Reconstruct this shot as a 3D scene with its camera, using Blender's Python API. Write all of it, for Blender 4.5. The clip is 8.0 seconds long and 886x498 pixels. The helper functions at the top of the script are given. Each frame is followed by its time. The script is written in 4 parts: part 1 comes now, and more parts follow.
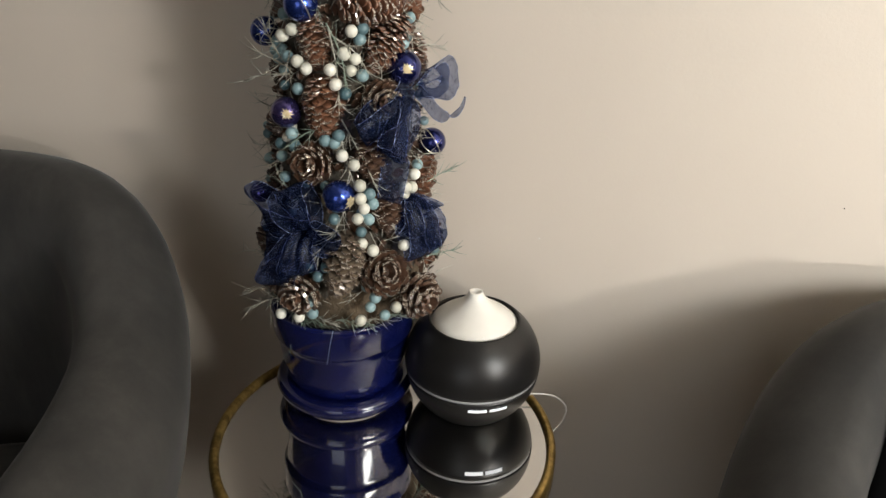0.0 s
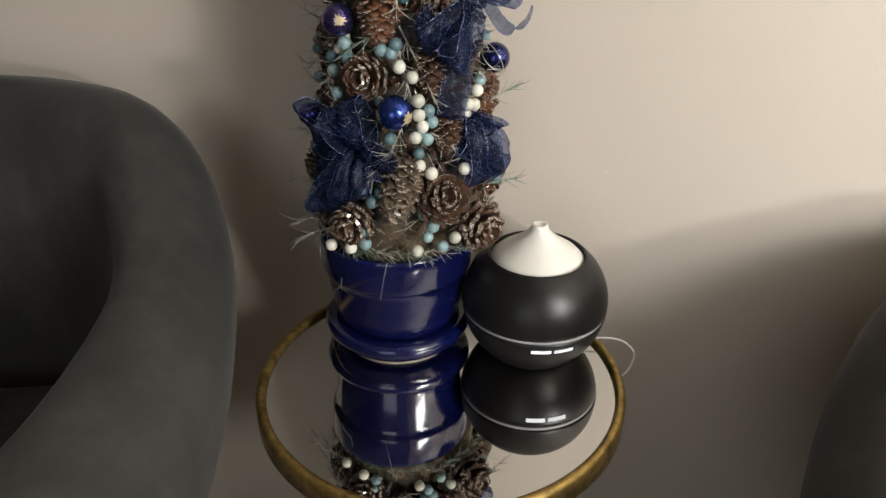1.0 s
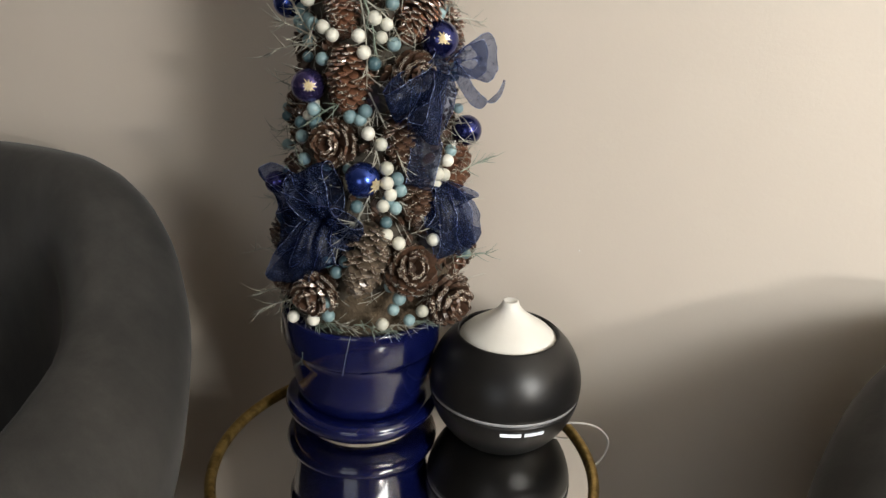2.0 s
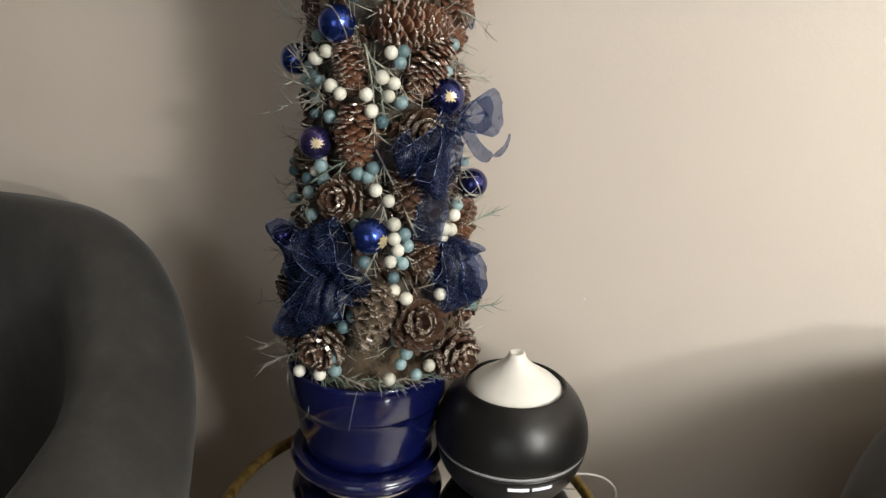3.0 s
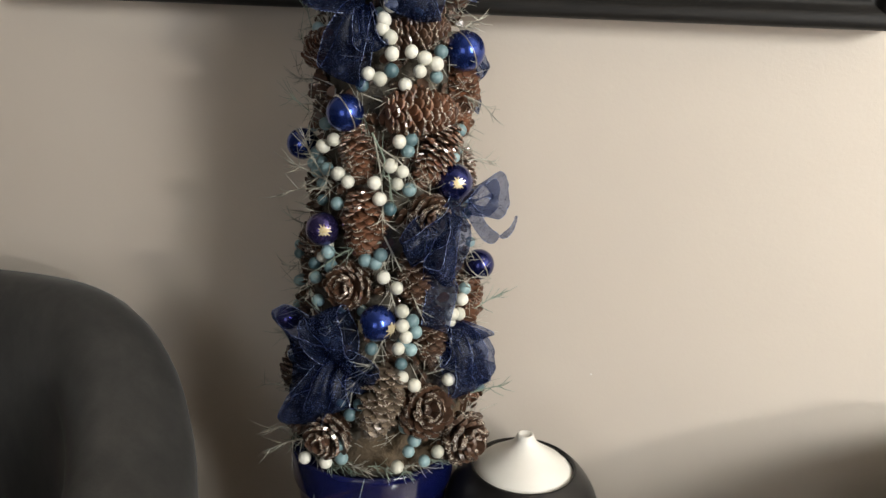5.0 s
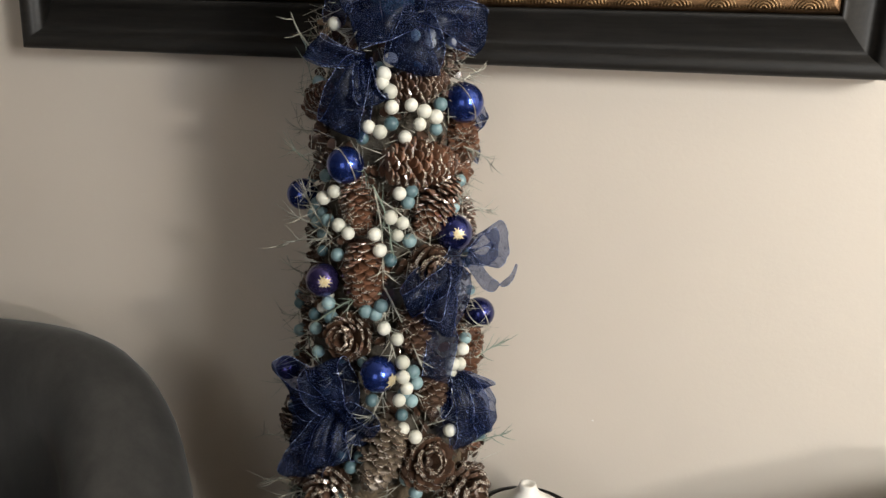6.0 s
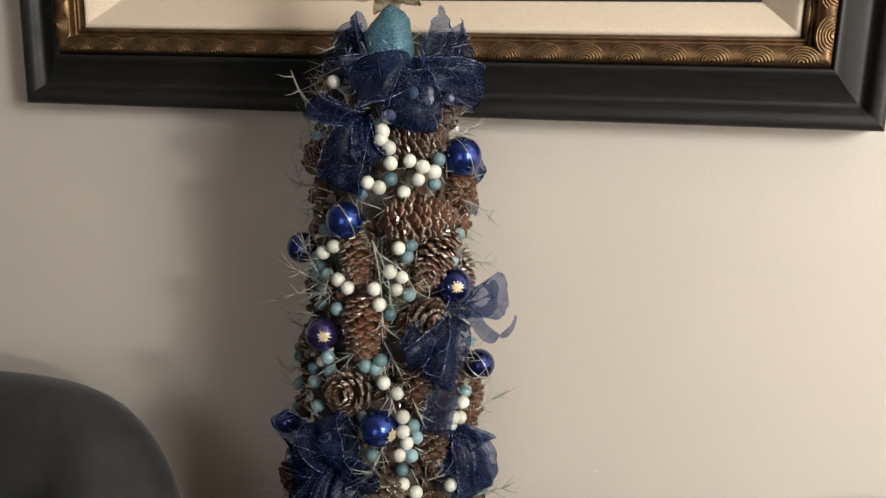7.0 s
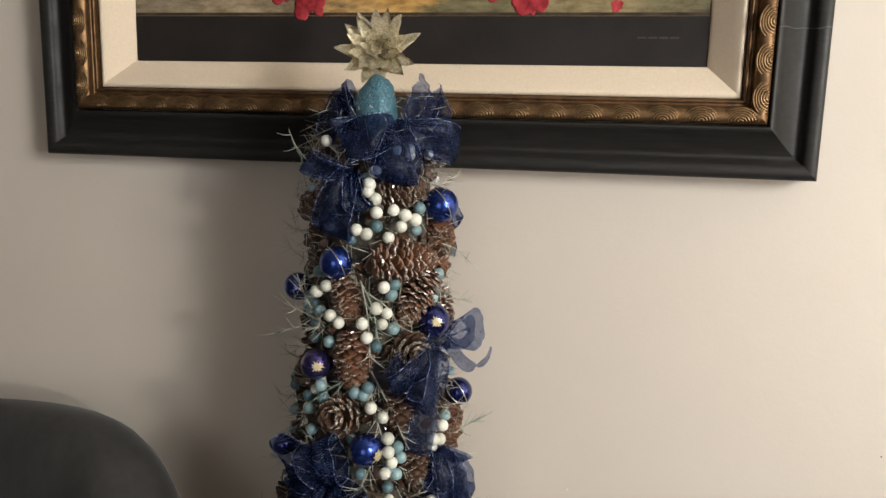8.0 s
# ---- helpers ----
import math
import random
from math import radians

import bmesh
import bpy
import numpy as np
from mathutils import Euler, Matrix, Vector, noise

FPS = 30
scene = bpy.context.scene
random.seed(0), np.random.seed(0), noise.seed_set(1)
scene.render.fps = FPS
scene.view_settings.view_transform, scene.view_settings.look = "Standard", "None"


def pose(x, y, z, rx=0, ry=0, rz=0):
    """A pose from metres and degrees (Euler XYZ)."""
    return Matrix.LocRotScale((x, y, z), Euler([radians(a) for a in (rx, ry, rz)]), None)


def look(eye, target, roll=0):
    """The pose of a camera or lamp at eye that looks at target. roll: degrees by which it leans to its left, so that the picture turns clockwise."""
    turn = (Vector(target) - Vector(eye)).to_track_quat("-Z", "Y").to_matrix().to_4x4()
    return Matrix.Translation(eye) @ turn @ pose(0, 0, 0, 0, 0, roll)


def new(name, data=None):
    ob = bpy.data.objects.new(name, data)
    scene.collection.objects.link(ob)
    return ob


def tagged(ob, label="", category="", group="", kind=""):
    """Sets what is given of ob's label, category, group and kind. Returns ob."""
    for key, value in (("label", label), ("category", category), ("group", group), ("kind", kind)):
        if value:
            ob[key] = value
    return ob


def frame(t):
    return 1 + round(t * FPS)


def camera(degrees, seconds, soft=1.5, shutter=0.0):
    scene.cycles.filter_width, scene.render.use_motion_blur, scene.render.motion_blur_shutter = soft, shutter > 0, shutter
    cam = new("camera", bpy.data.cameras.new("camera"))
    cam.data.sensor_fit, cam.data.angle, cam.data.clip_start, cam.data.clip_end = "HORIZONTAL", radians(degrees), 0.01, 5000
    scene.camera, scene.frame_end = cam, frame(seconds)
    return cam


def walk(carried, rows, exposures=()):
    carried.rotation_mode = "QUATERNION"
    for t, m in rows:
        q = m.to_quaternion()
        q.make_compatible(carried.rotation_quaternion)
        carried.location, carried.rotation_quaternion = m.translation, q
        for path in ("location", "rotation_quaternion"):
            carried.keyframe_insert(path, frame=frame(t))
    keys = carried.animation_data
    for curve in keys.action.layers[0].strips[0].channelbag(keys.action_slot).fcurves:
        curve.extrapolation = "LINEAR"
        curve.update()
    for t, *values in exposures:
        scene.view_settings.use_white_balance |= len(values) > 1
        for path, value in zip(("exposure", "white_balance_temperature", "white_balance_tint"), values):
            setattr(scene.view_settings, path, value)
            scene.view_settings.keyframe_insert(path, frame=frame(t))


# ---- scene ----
EXPOSURES = [(0.0, 0.14), (3.5, 0.18), (6.2, 0.18), (8.0, 0.12)]
cam = camera(59.57, 8.0)
# seconds, eye, yaw, pitch, roll
PATH = [
    (0.0, 0.0959, -0.0654, 1.1626, 6.718, -26.834, 1.666),
    (0.2, 0.0898, -0.0582, 1.1485, 6.901, -26.816, 1.318),
    (0.5, 0.0811, -0.0475, 1.1269, 7.754, -27.952, 0.952),
    (0.8, 0.0716, -0.0391, 1.1032, 9.271, -28.838, 0.629),
    (1.0, 0.0679, -0.0343, 1.0891, 9.819, -28.774, 0.478),
    (1.2, 0.0703, -0.0292, 1.0783, 10.112, -27.924, 0.506),
    (1.3, 0.0729, -0.0268, 1.0737, 10.147, -27.331, 0.657),
    (1.5, 0.0769, -0.0229, 1.0664, 10.066, -25.957, 0.853),
    (1.7, 0.0780, -0.0205, 1.0603, 9.699, -24.207, 1.291),
    (1.8, 0.0780, -0.0195, 1.0580, 9.320, -23.259, 1.777),
    (2.0, 0.0770, -0.0185, 1.0574, 8.280, -21.650, 2.426),
    (2.2, 0.0750, -0.0166, 1.0607, 7.633, -20.919, 2.648),
    (3.3, 0.0607, -0.0090, 1.0895, 8.186, -19.536, 2.143),
    (3.5, 0.0581, -0.0066, 1.0946, 8.138, -19.525, 2.175),
    (3.7, 0.0562, -0.0032, 1.1000, 8.020, -19.395, 2.106),
    (4.0, 0.0535, 0.0024, 1.1073, 7.805, -19.021, 1.855),
    (4.2, 0.0505, 0.0035, 1.1093, 7.581, -18.443, 1.945),
    (4.5, 0.0463, 0.0042, 1.1117, 7.544, -17.953, 2.020),
    (4.7, 0.0454, 0.0046, 1.1147, 7.515, -17.517, 2.035),
    (5.8, 0.0420, 0.0086, 1.1329, 7.380, -14.839, 1.734),
    (6.0, 0.0414, 0.0093, 1.1363, 7.376, -14.442, 1.669),
    (6.2, 0.0411, 0.0093, 1.1397, 7.307, -13.885, 1.643),
    (6.5, 0.0409, 0.0089, 1.1450, 7.389, -13.061, 1.488),
    (7.0, 0.0425, 0.0105, 1.1520, 7.513, -11.767, 1.207),
    (7.2, 0.0463, 0.0053, 1.1594, 7.591, -11.373, 1.147),
    (7.5, 0.0542, -0.0109, 1.1713, 7.624, -10.844, 0.927),
    (7.7, 0.0594, -0.0312, 1.1756, 7.513, -10.352, 0.976),
    (8.0, 0.0678, -0.0682, 1.1802, 7.231, -9.686, 1.097),
]
walk(cam, [(t, pose(x, y, z, 90 + p, 0, w) @ pose(0, 0, 0, 0, 0, r)) for t, x, y, z, w, p, r in PATH], EXPOSURES)

# ---- light ----
WALL_Y = 0.8535
# the room stands slightly askew to the viewer: it is turned about the foot of the picture wall
ROOM = pose(0, WALL_Y, 0, 0, 0, -3.59) @ pose(0, -WALL_Y, 0)
world = bpy.data.worlds.new("sky")
scene.world = world
world.use_nodes = True
wn = world.node_tree.nodes
sky = wn.new("ShaderNodeTexSky")
sky.sky_type = "NISHITA"
sky.sun_disc = False
sky.sun_elevation, sky.sun_rotation = radians(32), radians(150)
world.node_tree.links.new(sky.outputs["Color"], wn["Background"].inputs["Color"])
wn["Background"].inputs["Strength"].default_value = 0.06

# daylight in the window behind the viewer, and a dimmer one in the glazed door further back
RX0, RX1, SOUTH_Y, CEIL = -4.5, 2.95, -3.4, 2.7
BAY_X, BAY_Y = 0.8, -0.95
WIN_X0, WIN_X1, WIN_Z0, WIN_Z1 = 1.4, 2.8, 1.06, 2.05
DOOR_X0, DOOR_X1, DOOR_Z1 = -1.0, 0.7, 2.3


def daylight(name, eye, target, width, height, watts, color):
    lamp = bpy.data.lights.new(name, "AREA")
    lamp.shape, lamp.size, lamp.size_y, lamp.energy, lamp.color = "RECTANGLE", width, height, watts, color
    new(name, lamp).matrix_world = ROOM @ look(eye, target)


# soft upper window light; over the sill a bright lamp added for crisp shadows
wx = (WIN_X0 + WIN_X1) / 2
BAND_Z0, BAND_Z1 = WIN_Z0 + 0.04, WIN_Z0 + 0.1
UPPER_Z0 = BAND_Z1 + 0.24
hz = (UPPER_Z0 + WIN_Z1 - 0.04) / 2
daylight("window_daylight", (wx, BAY_Y - 0.03, hz), (wx, 0, hz), WIN_X1 - WIN_X0 - 0.08, WIN_Z1 - 0.04 - UPPER_Z0, 74.0, (0.97, 0.985, 0.96))
BAND_X, bz = 1.9, (BAND_Z0 + BAND_Z1) / 2
daylight("shadow_edge_lamp", (BAND_X, BAY_Y - 0.03, bz), (BAND_X, 0, bz), 0.34, BAND_Z1 - BAND_Z0, 25.0, (1.0, 0.94, 0.88))
dx = (DOOR_X0 + DOOR_X1) / 2
daylight("door_daylight", (dx, SOUTH_Y - 0.03, 1.27), (dx, 0, 1.27), DOOR_X1 - DOOR_X0 - 0.1, 1.9, 11.0, (0.95, 0.97, 1.0))


# ---- materials ----
def material(name, color, rough=0.5, metal=0.0, spec=0.5):
    m = bpy.data.materials.new(name)
    m.use_nodes = True
    b = m.node_tree.nodes["Principled BSDF"]
    b.inputs["Base Color"].default_value = (*color, 1)
    b.inputs["Roughness"].default_value = rough
    b.inputs["Metallic"].default_value = metal
    b.inputs["Specular IOR Level"].default_value = spec
    return m, m.node_tree.nodes, m.node_tree.links, b


def coords(n, l):
    return n.new("ShaderNodeTexCoord").outputs["Object"]


def noise_tex(n, l, scale, detail=4.0, vec=None, rough=0.55):
    t = n.new("ShaderNodeTexNoise")
    t.inputs["Scale"].default_value, t.inputs["Detail"].default_value, t.inputs["Roughness"].default_value = scale, detail, rough
    l.new(vec if vec is not None else coords(n, l), t.inputs["Vector"])
    return t.outputs["Fac"]


def ramp(n, l, fac, stops):
    r = n.new("ShaderNodeValToRGB")
    while len(r.color_ramp.elements) < len(stops):
        r.color_ramp.elements.new(0.5)
    for e, (p, c) in zip(r.color_ramp.elements, stops):
        e.position, e.color = p, (*c, 1)
    l.new(fac, r.inputs["Fac"])
    return r.outputs["Color"]


def bump(n, l, fac, b, strength, dist):
    k = n.new("ShaderNodeBump")
    k.inputs["Strength"].default_value, k.inputs["Distance"].default_value = strength, dist
    l.new(fac, k.inputs["Height"])
    l.new(k.outputs["Normal"], b.inputs["Normal"])
    return k


def varied(name, dark, light, scale, rough=0.5, metal=0.0, spec=0.5, bumps=None, detail=5.0, lo=0.3, hi=0.7):
    m, n, l, b = material(name, light, rough, metal, spec)
    l.new(ramp(n, l, noise_tex(n, l, scale, detail), [(lo, dark), (hi, light)]), b.inputs["Base Color"])
    if bumps:
        bump(n, l, noise_tex(n, l, bumps[0], 6.0), b, bumps[1], bumps[2])
    return m


def random_tint(m, n, l, b, dark, light):
    info = n.new("ShaderNodeObjectInfo")
    l.new(ramp(n, l, info.outputs["Random"], [(0.0, dark), (1.0, light)]), b.inputs["Base Color"])


def wall_paint():
    m, n, l, b = material("wall_paint", (0.62, 0.54, 0.45), 0.62, 0, 0.3)
    l.new(ramp(n, l, noise_tex(n, l, 1.6, 5), [(0.3, (0.6, 0.535, 0.463)), (0.7, (0.65, 0.585, 0.509))]), b.inputs["Base Color"])
    k = bump(n, l, noise_tex(n, l, 34, 7, rough=0.6), b, 0.09, 0.004)
    k2 = n.new("ShaderNodeBump")
    k2.inputs["Strength"].default_value, k2.inputs["Distance"].default_value = 0.14, 0.001
    l.new(noise_tex(n, l, 260, 3), k2.inputs["Height"])
    l.new(k.outputs["Normal"], k2.inputs["Normal"])
    l.new(k2.outputs["Normal"], b.inputs["Normal"])
    return m


def velvet():
    m, n, l, b = material("grey_velvet", (0.07, 0.068, 0.064), 0.85, 0, 0.2)
    mp = n.new("ShaderNodeMapping")
    mp.inputs["Scale"].default_value, mp.inputs["Rotation"].default_value = (1.0, 1.0, 0.45), (0.5, 0.3, 0.2)
    l.new(coords(n, l), mp.inputs["Vector"])
    nap = ramp(n, l, noise_tex(n, l, 11, 7, mp.outputs["Vector"], 0.68), [(0.3, (0.028, 0.0278, 0.0272)), (0.5, (0.04, 0.039, 0.0372)), (0.7, (0.057, 0.0548, 0.0515))])
    l.new(nap, b.inputs["Base Color"])
    b.inputs["Sheen Weight"].default_value = 0.12
    b.inputs["Sheen Roughness"].default_value = 0.4
    bump(n, l, noise_tex(n, l, 420, 3), b, 0.25, 0.0008)
    return m


def glitter(name, base, fleck, rough=0.45, amount=0.72, scale=900, metal=0.3, relief=0.0006):
    m, n, l, b = material(name, base, rough, metal, 0.5)
    v = n.new("ShaderNodeTexVoronoi")
    v.inputs["Scale"].default_value = scale
    l.new(coords(n, l), v.inputs["Vector"])
    sep = n.new("ShaderNodeSeparateColor")
    l.new(v.outputs["Color"], sep.inputs["Color"])
    l.new(ramp(n, l, sep.outputs["Red"], [(amount, base), (min(amount + 0.05, 1.0), fleck)]), b.inputs["Base Color"])
    l.new(ramp(n, l, sep.outputs["Red"], [(amount, (rough,) * 3), (min(amount + 0.05, 1.0), (0.12,) * 3)]), b.inputs["Roughness"])
    bump(n, l, sep.outputs["Green"], b, 0.6, relief)
    return m


def organza(name, base, clear):
    m, n, l, b = material(name, base, 0.38, 0.0, 0.6)
    v = n.new("ShaderNodeTexVoronoi")
    v.inputs["Scale"].default_value = 1500
    l.new(coords(n, l), v.inputs["Vector"])
    sep = n.new("ShaderNodeSeparateColor")
    l.new(v.outputs["Color"], sep.inputs["Color"])
    l.new(ramp(n, l, sep.outputs["Blue"], [(0.978, base), (0.984, (0.4, 0.52, 0.9))]), b.inputs["Base Color"])
    l.new(ramp(n, l, sep.outputs["Blue"], [(0.985, (0.42,) * 3), (0.99, (0.1,) * 3)]), b.inputs["Roughness"])
    clear_node = n.new("ShaderNodeBsdfTransparent")
    clear_node.inputs["Color"].default_value = (0.52, 0.58, 0.76, 1)
    mix = n.new("ShaderNodeMixShader")
    l.new(ramp(n, l, noise_tex(n, l, 70, 4), [(0.35, (clear - 0.15,) * 3), (0.65, (clear + 0.15,) * 3)]), mix.inputs["Fac"])
    l.new(b.outputs["BSDF"], mix.inputs[1])
    l.new(clear_node.outputs["BSDF"], mix.inputs[2])
    l.new(mix.outputs["Shader"], n["Material Output"].inputs["Surface"])
    return m


def wood_floor():
    m, n, l, b = material("dark_wood", (0.06, 0.035, 0.022), 0.4, 0, 0.4)
    mp = n.new("ShaderNodeMapping")
    mp.inputs["Scale"].default_value = (1.0, 14.0, 14.0)
    l.new(coords(n, l), mp.inputs["Vector"])
    l.new(ramp(n, l, noise_tex(n, l, 3.5, 7, mp.outputs["Vector"]), [(0.3, (0.035, 0.02, 0.013)), (0.7, (0.085, 0.05, 0.03))]), b.inputs["Base Color"])
    return m


def glazed():
    m, n, l, b = material("cobalt_glaze", (0.006, 0.011, 0.11), 0.16, 0, 0.4)
    l.new(ramp(n, l, noise_tex(n, l, 14, 6), [(0.3, (0.002, 0.0035, 0.03)), (0.7, (0.0035, 0.006, 0.055))]), b.inputs["Base Color"])
    b.inputs["Coat Weight"].default_value = 0.55
    b.inputs["Coat Roughness"].default_value = 0.05
    bump(n, l, noise_tex(n, l, 30, 3), b, 0.12, 0.002)
    return m


def aged_gold(name, dark, light, rough):
    m, n, l, b = material(name, light, rough, 0.85, 0.5)
    f = noise_tex(n, l, 45, 7, rough=0.7)
    l.new(ramp(n, l, f, [(0.32, dark), (0.62, light)]), b.inputs["Base Color"])
    l.new(ramp(n, l, noise_tex(n, l, 90, 4), [(0.3, (rough + 0.18,) * 3), (0.7, (rough,) * 3)]), b.inputs["Roughness"])
    bump(n, l, noise_tex(n, l, 180, 5), b, 0.3, 0.0012)
    return m


def black_lacquer():
    m, n, l, b = material("black_moulding", (0.012, 0.011, 0.011), 0.5, 0, 0.2)
    mp = n.new("ShaderNodeMapping")
    mp.inputs["Scale"].default_value = (3.0, 40.0, 40.0)
    l.new(coords(n, l), mp.inputs["Vector"])
    f = noise_tex(n, l, 6, 7, mp.outputs["Vector"], 0.65)
    l.new(ramp(n, l, f, [(0.4, (0.014, 0.013, 0.012)), (0.9, (0.03, 0.027, 0.024))]), b.inputs["Base Color"])
    l.new(ramp(n, l, noise_tex(n, l, 25, 6), [(0.3, (0.42,) * 3), (0.7, (0.58,) * 3)]), b.inputs["Roughness"])
    bump(n, l, f, b, 0.2, 0.001)
    b.inputs["Specular IOR Level"].default_value = 0.28
    return m


def canvas_paint():
    # broad vertical passages of beige, ochre and olive brushed into each other
    m, n, l, b = material("canvas_paint", (0.35, 0.25, 0.1), 0.7, 0, 0.2)
    where = coords(n, l)
    mp = n.new("ShaderNodeMapping")
    mp.inputs["Scale"].default_value = (5.0, 1.0, 14.0)
    l.new(where, mp.inputs["Vector"])
    axis = n.new("ShaderNodeSeparateXYZ")
    l.new(where, axis.inputs["Vector"])
    across = n.new("ShaderNodeMapRange")
    for k, v in (("From Min", -0.44), ("From Max", 0.243)):
        across.inputs[k].default_value = v
    l.new(axis.outputs["X"], across.inputs["Value"])
    drift = n.new("ShaderNodeMath")
    drift.operation = "MULTIPLY_ADD"
    l.new(noise_tex(n, l, 3.0, 6, mp.outputs["Vector"], 0.65), drift.inputs[0])
    drift.inputs[1].default_value = 0.5
    l.new(across.outputs["Result"], drift.inputs[2])
    shift = n.new("ShaderNodeMath")
    shift.operation = "SUBTRACT"
    l.new(drift.outputs["Value"], shift.inputs[0])
    shift.inputs[1].default_value = 0.25
    ground = ramp(n, l, shift.outputs["Value"], [(0.0, (0.2, 0.17, 0.12)), (0.2, (0.4, 0.31, 0.2)), (0.32, (0.17, 0.13, 0.08)), (0.4, (0.6, 0.37, 0.14)), (0.53, (0.58, 0.34, 0.11)), (0.6, (0.16, 0.14, 0.075)), (0.78, (0.32, 0.25, 0.13)), (1.0, (0.13, 0.12, 0.07))])
    mix = n.new("ShaderNodeMix")
    mix.data_type, mix.blend_type = "RGBA", "MULTIPLY"
    mix.inputs["Factor"].default_value = 1.0
    l.new(ground, mix.inputs["A"])
    l.new(ramp(n, l, noise_tex(n, l, 7.0, 6, mp.outputs["Vector"], 0.7), [(0.35, (0.5, 0.47, 0.42)), (0.6, (1, 1, 1))]), mix.inputs["B"])
    l.new(mix.outputs["Result"], b.inputs["Base Color"])
    bump(n, l, noise_tex(n, l, 160, 5, mp.outputs["Vector"]), b, 0.4, 0.001)
    return m


def bauble_coat(name, base):
    m, n, l, b = material(name, base, 0.2, 0.85, 0.5)
    l.new(ramp(n, l, noise_tex(n, l, 60, 4), [(0.3, tuple(c * 0.75 for c in base)), (0.7, base)]), b.inputs["Base Color"])
    b.inputs["Coat Weight"].default_value = 0.5
    return m


def berry_skin(name, dark, light):
    m, n, l, b = material(name, light, 0.36, 0, 0.5)
    random_tint(m, n, l, b, dark, light)
    bump(n, l, noise_tex(n, l, 300, 4), b, 0.25, 0.0005)
    return m


